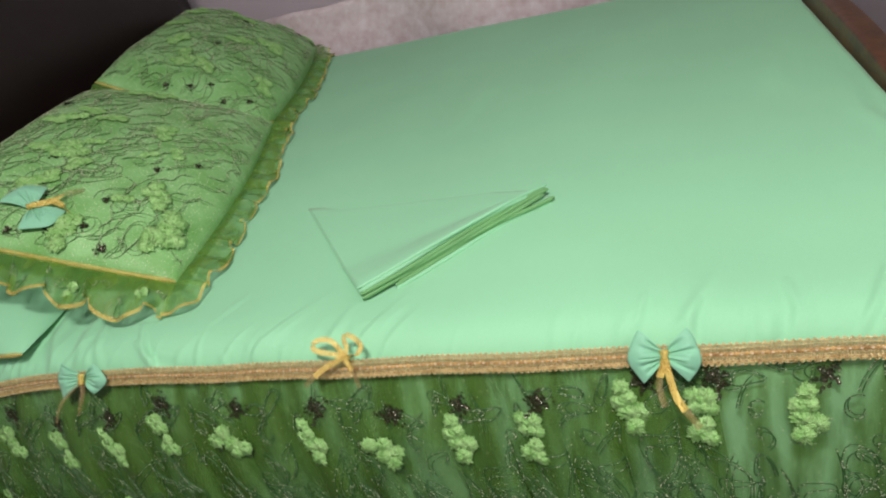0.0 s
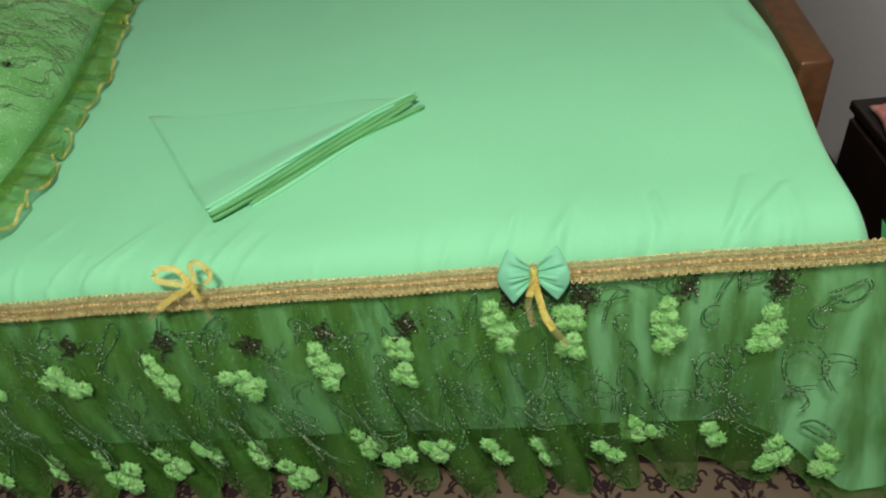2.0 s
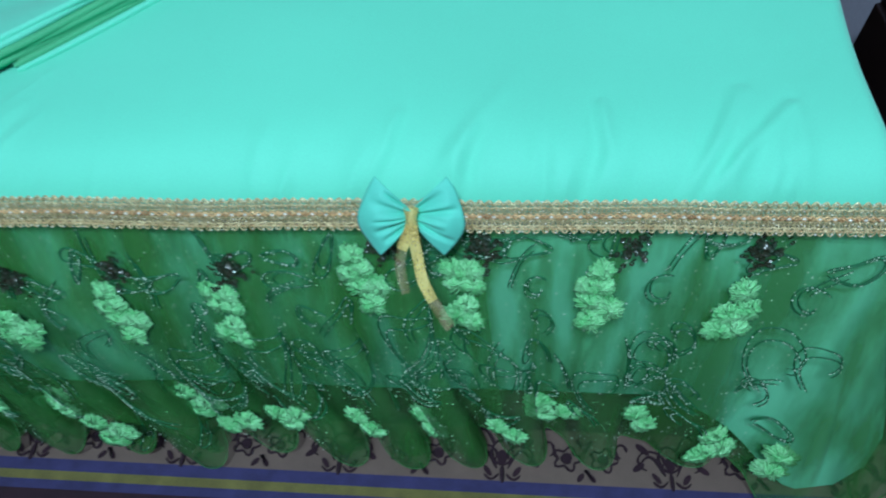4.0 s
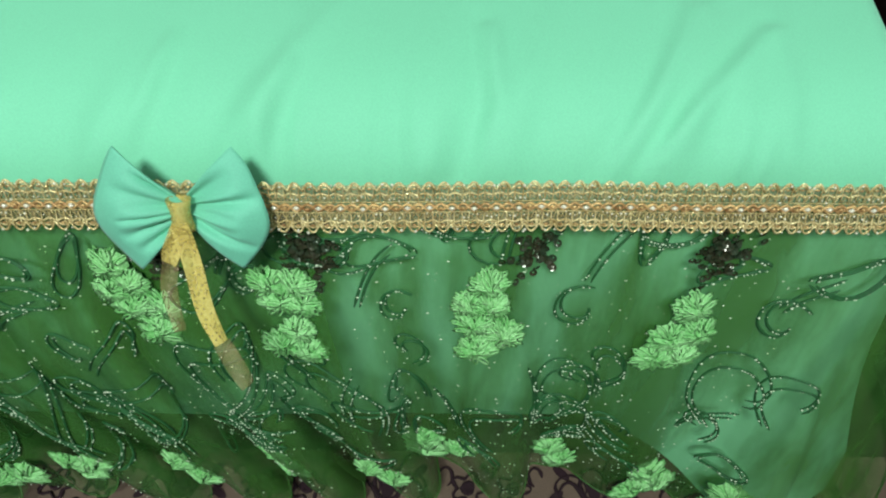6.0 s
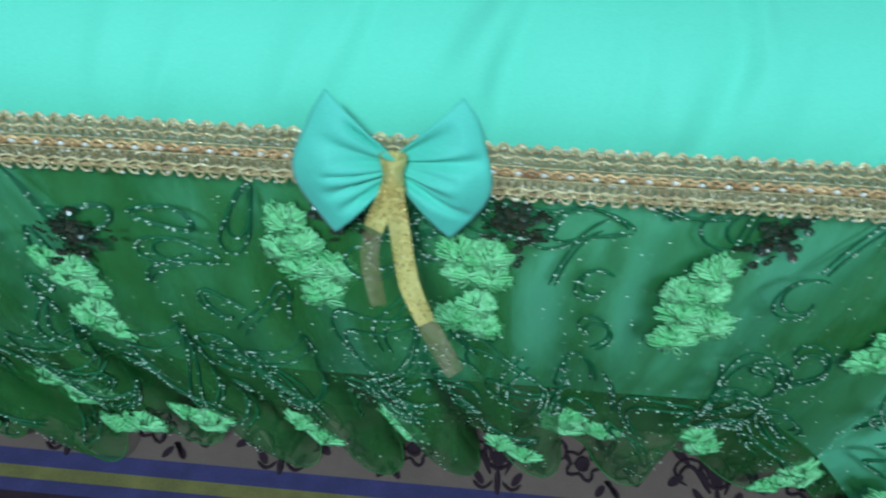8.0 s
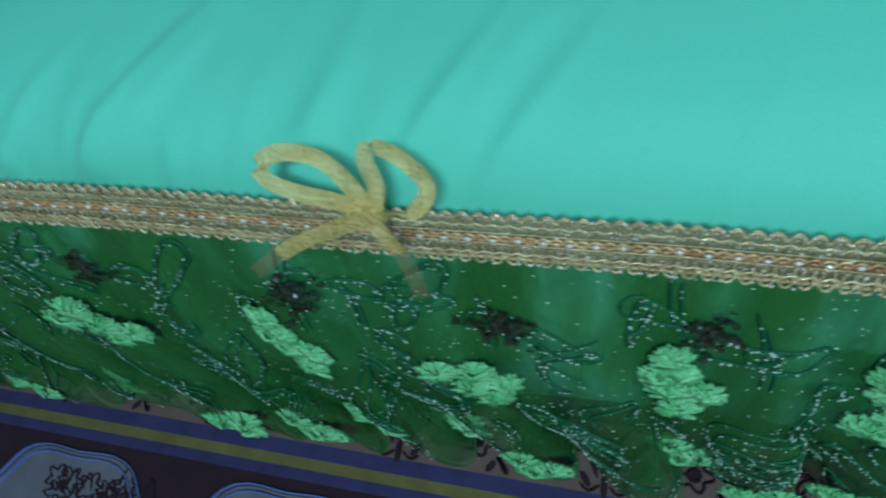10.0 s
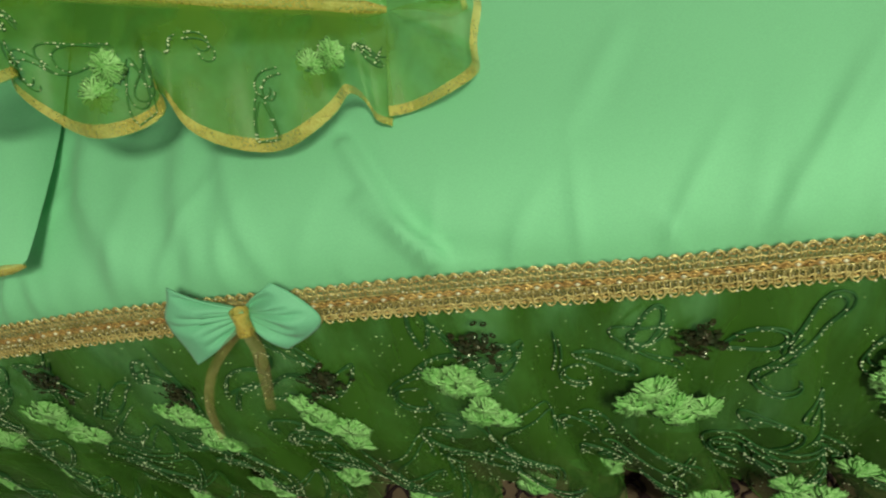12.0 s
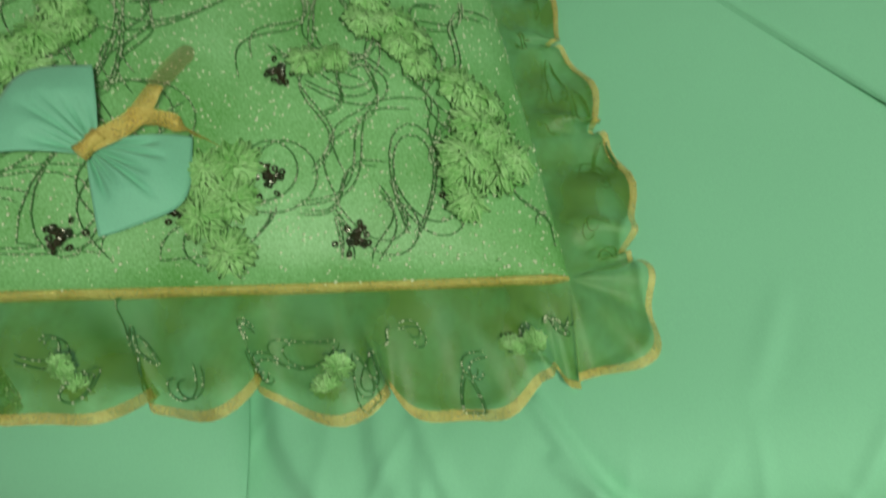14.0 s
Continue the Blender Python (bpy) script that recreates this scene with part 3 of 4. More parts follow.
BL = LEN1 + ARC + 0.03


def braid_at(u, v, off=0.0):
    """v from -1 at the lower edge to 1 at the upper edge of the braid."""
    p, out = skirt_line(u)
    z = trim_z(p.x) - 0.004 + 0.0128 * v + 0.0012 * math.sin(u * 23) + 0.001 * noise.noise((u * 15, 0, 0))
    d = 0.011 - 0.008 * v + off
    return p + out * d + Vector((0, 0, z))


def rope(path, r, step, bm, sides=4):
    """A thread along the whole braid; path gives the height and the lift at u."""
    return tube([braid_at(u, *path(u)) for u in steps(0, BL, int(BL / step))], r, sides, bm)


under(part("band", grid(steps(0, BL, 320), (-0.80, -0.4, 0, 0.4, 0.80), braid_at), BRAID_BASE, label="thin see-through gold mesh"), braid)
SC = 0.0083
for nm, sg in (("top_braid", 1), ("bottom_braid", -1)):
    bm = bmesh.new()
    rope(lambda u: (sg * (0.66 + 0.34 * abs(math.sin(math.pi * u / SC))), 0.0020), 0.00075, SC / 8, bm)
    rope(lambda u: (sg * (0.60 + 0.26 * abs(math.sin(math.pi * u / SC))), 0.0012), 0.0006, SC / 8, bm)
    rope(lambda u: (sg * (0.55 + 0.05 * math.sin(2 * math.pi * u / SC)), 0.0022), 0.0007, SC / 4, bm)
    under(part(nm, bm, GOLD, label="scalloped gold thread edge"), braid)
bm, bc, bt = bmesh.new(), bmesh.new(), bmesh.new()
for sg in (1, -1):
    rope(lambda u: (sg * 0.13 * math.sin(2 * math.pi * u / 0.0125), 0.0018), 0.0010, 0.0016, bc)
    rope(lambda u: (sg * (0.36 + 0.13 * math.sin(2 * math.pi * u / 0.0042)), 0.0010), 0.00045, 0.00105, bt, 3)
    rope(lambda u: (sg * 0.21, 0.0016), 0.0005, 0.003, bt, 3)
for i in range(int(BL / 0.00625)):
    bead(bm if i % 2 else bc, braid_at((i + 0.5) * 0.00625, R.uniform(-0.03, 0.03), 0.0026), 0.0021, (1.1, 0.7, 0.9))
for i in range(int(BL / SC)):
    for sg in (1, -1):
        for k in (0.22, 0.78):
            tube([braid_at((i + k) * SC, sg * v, 0.0016 + 0.0012 * (v > 0.5)) for v in (0.22, 0.55, 0.9)], 0.0006, 3, bt)
        bead(bc, braid_at((i + 0.5) * SC, sg * 0.74, 0.0016), 0.0013, (1.5, 0.7, 0.8))
        bead(bm, braid_at((i + R.random()) * SC, sg * (0.93 + R.uniform(-0.08, 0.06)), 0.0026), R.uniform(0.0006, 0.0012))
for i in range(int(BL / 0.0026)):
    for v in (0.36, -0.36):
        if R.random() < 0.6:
            bead(bm, braid_at(i * 0.0026, v + R.uniform(-0.16, 0.16), 0.002), R.uniform(0.0004, 0.0010))
under(part("crystals", bm, GOLD_BEAD, label="small bright crystals"), braid)
under(part("copper_knots", bc, COPPER, label="twisted copper coloured thread"), braid)
under(part("mesh_thread", bt, GOLD, label="fine gold zigzag thread"), braid)


# ---- bows ----
def fan(side, half, up, down, seed, corner=0.36, cup=0.012):
    """One lobe of a fabric bow, from the knot out, lying in x and z, its front towards -y: gathered at the knot, smooth at the outer edge."""
    r = random.Random(seed)
    folds = [(c + r.uniform(-0.08, 0.08), r.uniform(0.0045, 0.0085), r.uniform(0.06, 0.13), r.uniform(0.55, 1.05)) for c in (-0.72, -0.42, -0.12, 0.2, 0.5, 0.78)]

    def fn(a, v):
        x = half * a * (1 - corner * v * v + 0.03 * math.sin(5 * v + seed))
        h = (0.005 + ((up if v > 0 else down) - 0.005) * a ** 0.92) * v
        puff = cup * math.sin(math.pi * min(1, a * 0.92)) * (1 - 0.55 * v * v)
        ply = sum(d * math.exp(-((v - c) / (wd * (1.5 - 0.5 * a))) ** 2) * math.sin(math.pi * min(1.0, 0.12 + 0.9 * a / ln)) for c, d, wd, ln in folds)
        return (side * x, -0.004 - puff + ply, h + 0.03 * half * math.sin(a * 2.5))
    b = grid(steps(0.0, 1, 20), steps(-1, 1, 48), fn)
    thicken(b, 0.0012)
    return b


def strip_band(pts, wide, sideways, curlback=0.0):
    """A ribbon along points, wide across the sideways direction."""
    pts = [Vector(p) for p in pts]
    b = bmesh.new()
    rows = []
    for i, p in enumerate(pts):
        d = (pts[min(i + 1, len(pts) - 1)] - pts[max(i - 1, 0)]).normalized()
        s = Vector(sideways(i / (len(pts) - 1)) if callable(sideways) else sideways)
        s = (s - d * s.dot(d)).normalized()
        n = d.cross(s)
        rows.append([b.verts.new(p + s * (wide * k) + n * (curlback * (k * k * 4 - 0.5))) for k in (-0.5, -0.25, 0, 0.25, 0.5)])
    for q, w in zip(rows, rows[1:]):
        for j in range(4):
            b.faces.new((q[j], q[j + 1], w[j + 1], w[j]))
    thicken(b, 0.0004)
    return b


def creased(ob):
    """Shades a ribbon face by face, so that it reads as a flat band."""
    ob.data.polygons.foreach_set("use_smooth", [False] * len(ob.data.polygons))
    return ob


def spline(ctrl, n=30):
    """A smooth curve through control points."""
    c = [Vector(p) for p in ctrl]
    c = [2 * c[0] - c[1]] + c + [2 * c[-1] - c[-2]]
    out = []
    for i in range(len(c) - 3):
        p0, p1, p2, p3 = c[i:i + 4]
        for t in steps(0, 1, max(3, n // (len(c) - 3)))[:-1]:
            out.append(0.5 * ((2 * p1) + (p2 - p0) * t + (2 * p0 - 5 * p1 + 4 * p2 - p3) * t * t + (3 * p1 - p0 - 3 * p2 + p3) * t ** 3))
    return out + [c[-2]]


def fabric_bow(label, m, half, up, down, seed, tails, corner=0.36, other=None):
    """A two-lobed bow with a gold knot; other: half, up, down and corner of the second lobe where it differs."""
    ob = empty("bow", 0, 0, 0, label, "bow", "bows on the bed")
    part("loop", fan(-1, half, up, down, seed, corner), MINT_BOW, ob)
    part("loop", fan(1, *(other[:3] if other else (half, up, down)), seed + 1, other[3] if other else corner), MINT_BOW, ob)
    bm = bmesh.new()
    grid(steps(0, 2 * math.pi, 14), steps(-1, 1, 6), lambda q, v: (0.0058 * math.cos(q) * (1 - 0.16 * math.cos(3 * v)), -0.010 + 0.0062 * math.sin(q), 0.0092 * v), bm)
    part("knot", thicken(bm, 0.0006), RIBBON, ob, "gold ribbon knot")
    for ctrl, wide, mat in tails:
        creased(part("ribbon_tail", strip_band(spline(ctrl), wide, lambda t: (1.0, 0.5 * math.sin(4 * t), 0.2), 0.001), mat, ob, "shiny sheer gold ribbon"))
    ob.matrix_basis = m
    return ob


LEANF = Matrix.Rotation(radians(-32), 4, "X")
fabric_bow("mint green fabric bow with a gold ribbon on the trim", Matrix.Translation((1.003, -0.008, 0.424)) @ LEANF, 0.046, 0.036, 0.037, 21,
           [([(0, -0.012, -0.006), (-0.007, -0.014, -0.022), (-0.010, -0.020, -0.040), (-0.004, -0.030, -0.062)], 0.009, SHEER_RIBBON),
            ([(0, -0.013, -0.006), (-0.005, -0.016, -0.016), (-0.008, -0.018, -0.026)], 0.010, RIBBON),
            ([(0, -0.014, -0.004), (0.004, -0.017, -0.026), (0.010, -0.026, -0.050), (0.020, -0.036, -0.066)], 0.010, RIBBON),
            ([(0.020, -0.036, -0.066), (0.027, -0.042, -0.075), (0.036, -0.050, -0.084)], 0.010, SHEER_RIBBON)])
fabric_bow("smaller mint green fabric bow on the trim, one lobe folded over", Matrix.Translation((0.004, -0.008, 0.424)) @ LEANF @ Matrix.Rotation(radians(3), 4, "Y"), 0.055, 0.026, 0.040, 33,
           [([(0, -0.012, -0.004), (-0.014, -0.014, -0.016), (-0.028, -0.022, -0.034), (-0.030, -0.034, -0.054), (-0.020, -0.046, -0.070)], 0.007, SHEER_RIBBON),
            ([(0.002, -0.012, -0.004), (0.008, -0.016, -0.024), (0.012, -0.030, -0.060)], 0.009, SHEER_RIBBON)], 0.14, (0.053, 0.026, 0.029, 0.55))

gold_bow = empty("ribbon_bow", 0.533, -0.004, 0.440, "loose bow of sheer gold ribbon on the trim", "bow")
UP, DOWN = Vector((0, 0.66, 0.66)), Vector((0, 0.50, 0.90))


def in_bow(flat_points, lift):
    """Points of the ribbon, from places across the bow and up its slope; those below the knot hang down the trim."""
    return [Vector((0.9 * a, 0, 0)) + (UP if b > 0 else DOWN) * b + Vector((0, -0.6, 0.8)) * lift for a, b in flat_points]


for nm, flat_points, sd, lift, mat in (
        ("loop", [(0, 0), (-0.019, 0.006), (-0.044, 0.010), (-0.061, 0.016), (-0.063, 0.025), (-0.052, 0.031), (-0.035, 0.031), (-0.022, 0.025), (-0.009, 0.012), (-0.002, 0.001)], (0.15, 0.75, 0.65), 0.006, RIBBON),
        ("loop", [(0, 0), (0.003, 0.016), (-0.002, 0.029), (0.000, 0.036), (0.008, 0.036), (0.020, 0.030), (0.031, 0.018), (0.025, 0.006), (0.012, 0.002), (0, 0)], (1.0, 0.1, 0.25), 0.008, RIBBON),
        ("ribbon_tail", [(0, 0), (-0.019, -0.007), (-0.044, -0.018), (-0.062, -0.028)], (-0.45, 0.5, 0.75), 0.010, RIBBON),
        ("ribbon_tail", [(-0.062, -0.028), (-0.072, -0.035), (-0.082, -0.043)], (-0.45, 0.5, 0.75), 0.010, SHEER_RIBBON),
        ("ribbon_tail", [(0, 0), (0.006, -0.010), (0.013, -0.020)], (1.0, 0.0, 0.1), 0.010, RIBBON),
        ("ribbon_tail", [(0.013, -0.020), (0.018, -0.032), (0.022, -0.048)], (1.0, 0.0, 0.1), 0.010, SHEER_RIBBON)):
    creased(part(nm, strip_band(spline(in_bow(flat_points, lift), 44), 0.0088, sd, 0.0004), mat, gold_bow))
bm = bmesh.new()
bmesh.ops.create_uvsphere(bm, u_segments=12, v_segments=8, radius=0.0065)
for v in bm.verts:
    v.co = (v.co.x * (1 + 0.2 * math.sin(9 * v.co.z / 0.0065)), v.co.y * 0.8 - 0.003, v.co.z * 1.15 + 0.004)
part("knot", bm, RIBBON, gold_bow)

# ---- pillows ----
E1, E2 = Vector((-0.215, 0.977, 0.0)), Vector((-0.95, -0.07, 0.285)).normalized()
NP = E2.cross(E1).normalized()
if NP.z < 0:
    NP = -NP
PLEN, PDEEP = 0.87, 0.57
PLEN_FAR = 0.94


def pillow_surface(c0, seed):
    rise, plump, long, deep = (0.05, 0.085, PLEN, PDEEP) if seed < 20 else (0.10, 0.115, PLEN_FAR, 0.50)

    def fn(s, b):
        """s along the front edge from 0 to 1, b from the front to the back."""
        es, eb = 2 * s - 1, 2 * b - 1
        puff = (max(0.0, 1 - abs(es) ** 3.2) ** 0.55) * (max(0.0, 1 - abs(eb) ** 3.0) ** 0.55)
        h = plump * puff + puff * (0.010 * noise.noise((s * 3, b * 3, seed)) + 0.005 * noise.noise((s * 8, b * 7, seed + 3)))
        sag = -0.02 * (1 - abs(es)) * (1 - b)
        return c0 + E1 * (s * long) + E2 * (b * deep) + NP * h + Vector((0.024 * math.sin(math.pi * s) * (1 - b) ** 2, 0, sag * 0.3 + rise * b ** 1.3))
    return fn


def under_side(c0, seed):
    top = pillow_surface(c0, seed)

    def fn(s, b):
        es, eb = 2 * s - 1, 2 * b - 1
        puff = (max(0.0, 1 - abs(es) ** 3) ** 0.5) * (max(0.0, 1 - abs(eb) ** 3) ** 0.5)
        return c0 + E1 * (s * (PLEN if seed < 20 else PLEN_FAR)) + E2 * (b * (PDEEP if seed < 20 else 0.50)) - NP * (0.02 * puff) + Vector((0.024 * math.sin(math.pi * s) * (1 - b) ** 2, 0, (0.05 if seed < 20 else 0.10) * b ** 1.3))
    return fn


def frill_strip(c0, edge, length, out, wide, seed):
    """A gathered frill: from an edge line outward, wavy, falling on to what lies below."""
    r = random.Random(seed)
    ph = r.random() * 6

    def fn(t, v):
        base = c0(t) if callable(c0) else c0 + edge * (t * length)
        wave = math.sin(t * length * 2 * math.pi / 0.10 + ph + 1.5 * math.sin(t * 7 + ph))
        w2 = math.sin(t * length * 2 * math.pi / 0.037 + ph * 2)
        reach = wide * (1 + 0.15 * wave + 0.05 * w2 + 0.35 * noise.noise((t * length * 7, ph, 2.0))) * v
        p = base + out * reach + Vector((0, 0, -0.028 * v * v + v * (0.005 * w2 + 0.017 * math.cos(t * length * 62 + ph))))
        p += edge.normalized() * (-0.019 * v * math.cos(t * length * 2 * math.pi / 0.10 + ph + 1.5 * math.sin(t * 7 + ph)))
        floor_z = sheet_top(min(1.4, p.x), max(0.0, p.y)) + 0.003 + 0.004 * v * (1 + w2)
        p.z = max(p.z, floor_z) if p.y > -0.02 else p.z
        return p
    return fn


def corner_frill(c0, o1, o2, w1, w2, z_drop):
    """The quarter of frill round a pillow's corner."""
    def fn(t, v):
        a = (1.3 * t - 0.15) * math.pi / 2
        d = (o1 * math.cos(a) + o2 * math.sin(a)).normalized()
        wide = (w1 * (1 - t) + w2 * t) * (1 + 0.12 * math.sin(math.pi * t)) * (1 + 0.10 * math.sin(11 * t + 1.0))
        p = c0 + d * (wide * v) + Vector((0, 0, -z_drop * v * v + 0.008 * v * math.sin(12 * t)))
        p.z = max(p.z, sheet_top(p.x, max(0.0, p.y)) + 0.004)
        return p
    return fn


def hem_ribbon(fn, n):
    """The gold ribbon that binds a frill's outer edge."""
    return grid(steps(0, 1, n), (0.925, 0.965, 1.005), lambda t, v: Vector(fn(t, v)) + Vector((0, 0, 0.0014)))


def lace_pillow(c0, seed, label, flowers):
    ob = empty("pillow", *c0, label, "pillow", "lace pillows")
    top = pillow_surface(c0, seed)
    low = under_side(c0, seed)
    inner = [0.0, 0.004, 0.012, 0.025, 0.045] + steps(0.07, 0.93, 40) + [0.955, 0.975, 0.988, 0.996, 1.0]
    bm = grid(inner, inner, top)
    grid(inner[::2], inner[::2], low, bm)
    under(part("cushion", bm, PILLOW_LACE, label="green lace over a plump mint cushion"), ob)
    for nm, pts in (("piping", [top(0, b) for b in steps(0, 1, 40)]), ("piping", [top(1, b) for b in steps(0, 1, 40)])):
        under(part(nm, tube([Vector(p) + Vector((0, 0, 0.001)) for p in pts], 0.0062, 6, flat=0.45), RIBBON, label="gold ribbon piping"), ob)
    a, b = E1.normalized(), E2.normalized()
    flat_out = Vector((-E2.x, -E2.y, 0)).normalized()
    fr = [(frill_strip(lambda t: top(t, 0), E1.normalized(), PLEN, flat_out, 0.060, seed), 150), (frill_strip(lambda t: top(0, min(1.0, max(0.0, t))), b, PDEEP, -a, 0.082, seed + 1), 130),
          (frill_strip(lambda t: top(1, min(1.0, max(0.0, t))), b, PDEEP, a, 0.07, seed + 2), 110), (corner_frill(top(0, 0), flat_out, -a, 0.055, 0.078, 0.02), 24)]
    for fn, n in fr:
        under(part("frill", grid(steps(0, 1, n), steps(0, 1, 8), fn), FRILL, label="wavy sheer green lace frill"), ob)
        under(part("frill_binding", hem_ribbon(fn, n), RIBBON, label="gold ribbon edging"), ob)
    r = random.Random(seed)
    for fn, n in fr[:2]:
        bv, bg = bmesh.new(), bmesh.new()
        for k in range(30):
            stitch(bv, bg, fn, 0.75, 0.08, (k + r.random()) / 30, r.uniform(0.35, 0.7), r.choice(("wave", "leaf", "hook")), r.uniform(0.02, 0.05), r.uniform(-3, 3), r, glitter=0.4)
        under(part("vine_embroidery", bv, PILLOW_VINE), ob)
        under(part("glitter_stitching", bg, GLITTER), ob)
    inv = Matrix.Translation(c0).inverted()
    for t, size in ((0.10, 0.8), (0.34, 0.9), (0.62, 0.8)):
        sharing("embroidered_flower", FLOWERS[4], inv @ place_on(fr[1][0], t, 0.62, 4 * t, size, 0.003, -1), ob)
    for s, bb, which, sp, size in flowers:
        sharing("embroidered_flower", FLOWERS[which], inv @ place_on(top, s, bb, sp, size * 1.15, 0.005), ob)
    for bb in (0.14, 0.27, 0.36, 0.47, 0.60):
        sharing("sequin_patch", SEQUINS[2], inv @ place_on(top, 0.05 + 0.03 * math.sin(20 * bb), bb, 9 * bb, 1.0, 0.002), ob)
    for _ in range(5):
        sharing("sequin_patch", SEQUINS[r.choice((1, 2, 2))], inv @ place_on(top, r.uniform(0.03, 0.95), r.uniform(0.05, 0.95), r.random() * 3, 1.0, 0.002), ob)
    for gx in range(5):
        for gy in range(4):
            bv, bg = bmesh.new(), bmesh.new()
            for _ in range(12):
                kind = r.choice(("hook", "wave", "wave", "leaf", "wave", "wave"))
                s, bb = (gx + r.random()) / 5, (gy + r.random()) / 4
                stitch(bv, bg, lambda u, w: top(min(0.995, max(0.005, u)), min(0.99, max(0.01, w))), PLEN, PDEEP, s, bb, kind,
                       r.uniform(0.07, 0.14), r.gauss(0.4, 0.5), r, glitter=0.7, thick=0.00075, ends=(0.012, 0.988))
            for _ in range(420):
                p = top((gx + r.random()) / 5, min(0.99, (gy + r.random()) / 4))
                bead(bg, p + NP * 0.0008, r.uniform(0.0005, 0.0013), (r.uniform(0.6, 1.6), r.uniform(0.6, 1.6), 0.8))
            under(part("vine_embroidery", bv, PILLOW_VINE), ob)
            under(part("glitter_stitching", bg, GLITTER), ob)
    return ob


def scatter(seed, n):
    r = random.Random(seed)
    return [(r.uniform(0.08, 0.95), r.uniform(0.06, 0.95), r.choice((0, 2, 3, 4, 5)), r.uniform(0, 6), r.uniform(0.8, 1.1)) for _ in range(n)]


P1 = Vector((0.113, 0.184, 0.488))
P2 = P1 + E1 * 0.825 + Vector((-0.01, 0.0, 0.0))
lace_pillow(P1, 11, "plump green lace pillow with gold edged frill and a bow", [(0.13, 0.10, 2, 1.4, 1.25), (0.05, 0.42, 3, 1.6, 1.1)] + scatter(5, 20))
lace_pillow(P2, 29, "green lace pillow with frilled gold edge by the headboard", scatter(6, 20))
top1 = pillow_surface(P1, 11)
mb = place_on(top1, 0.095, 0.555, radians(-135), 1.0, 0.004)
fabric_bow("mint green bow with gold ribbon sewn on the pillow", mb @ Matrix.Rotation(radians(-90), 4, "X"), 0.070, 0.046, 0.046, 44,
           [([(0, -0.012, 0), (0.01, -0.014, 0.03), (0.002, -0.012, 0.06)], 0.013, RIBBON), ([(0.002, -0.012, 0.06), (-0.004, -0.004, 0.09), (-0.01, 0.006, 0.115)], 0.013, SHEER_RIBBON),
            ([(0.004, -0.013, 0.03), (0.03, -0.013, 0.045), (0.06, 0.004, 0.055)], 0.012, RIBBON)])


# ---- plain pillows underneath ----
def plain_pillow(x0, x1, y0, y1, z0, thick, label):
    ob = empty("pillow", (x0 + x1) / 2, (y0 + y1) / 2, z0, label, "pillow", "plain pillows")

    def face(sign):
        def fn(s, b):
            es, eb = 2 * s - 1, 2 * b - 1
            puff = (max(0.0, 1 - abs(es) ** 2.4) ** 0.62) * (max(0.0, 1 - abs(eb) ** 2.8) ** 0.62)
            px, py = es * (1 - 0.07 * abs(eb) ** 6), eb * (1 - 0.05 * abs(es) ** 6)
            return ((x0 + x1) / 2 + (x1 - x0) / 2 * px - 0.22 * (b * (y1 - y0)), (y0 + y1) / 2 + (y1 - y0) / 2 * py + 0.16 * (1 - s) * (x1 - x0) + 0.004 * math.sin(s * 9), z0 + thick * (0.24 + sign * (0.76 if sign > 0 else 0.24) * puff) + 0.004 * noise.noise((s * 6, b * 8, 2)))
        return fn
    inner = [0.0, 0.006, 0.02, 0.045] + steps(0.08, 0.92, 22) + [0.955, 0.98, 0.994, 1.0]
    bm = grid(inner, inner, face(1))
    grid(inner, inner, face(-1), bm)
    under(part("cushion", bm, MINT), ob)
    top = face(1)
    under(part("piping", tube([Vector(top(s, 0)) + Vector((0, -0.001, 0)) for s in steps(0, 1, 40)], 0.005, 6, flat=0.6), RIBBON, label="gold ribbon piping"), ob)
    return ob


plain_pillow(-0.66, -0.140, 0.008, 0.78, 0.426, 0.135, "plain mint green pillow with gold piping beneath the lace pillow")
plain_pillow(-0.55, -0.24, 0.95, 1.78, 0.456, 0.115, "plain mint green pillow beneath the lace pillow")

# ---- folded cloth on the bed ----
folded = empty("folded_cloth", 0.55, 0.25, 0.466, "neatly folded mint green cotton cloth with layered edges", "folded cloth")
CA, CB, CD = Vector((0.520, 0.128, 0)), Vector((0.822, 0.410, 0)), Vector((0.262, 0.480, 0))
CC = Vector((0.69, 0.46, 0))


def cloth_point(s, t):
    p = CA.lerp(CB, s).lerp(CD.lerp(CC, s), t)
    p += Vector((0.006 * math.sin(5 * s), 0.008 * math.sin(math.pi * s), 0)) * (1 - t)
    return p


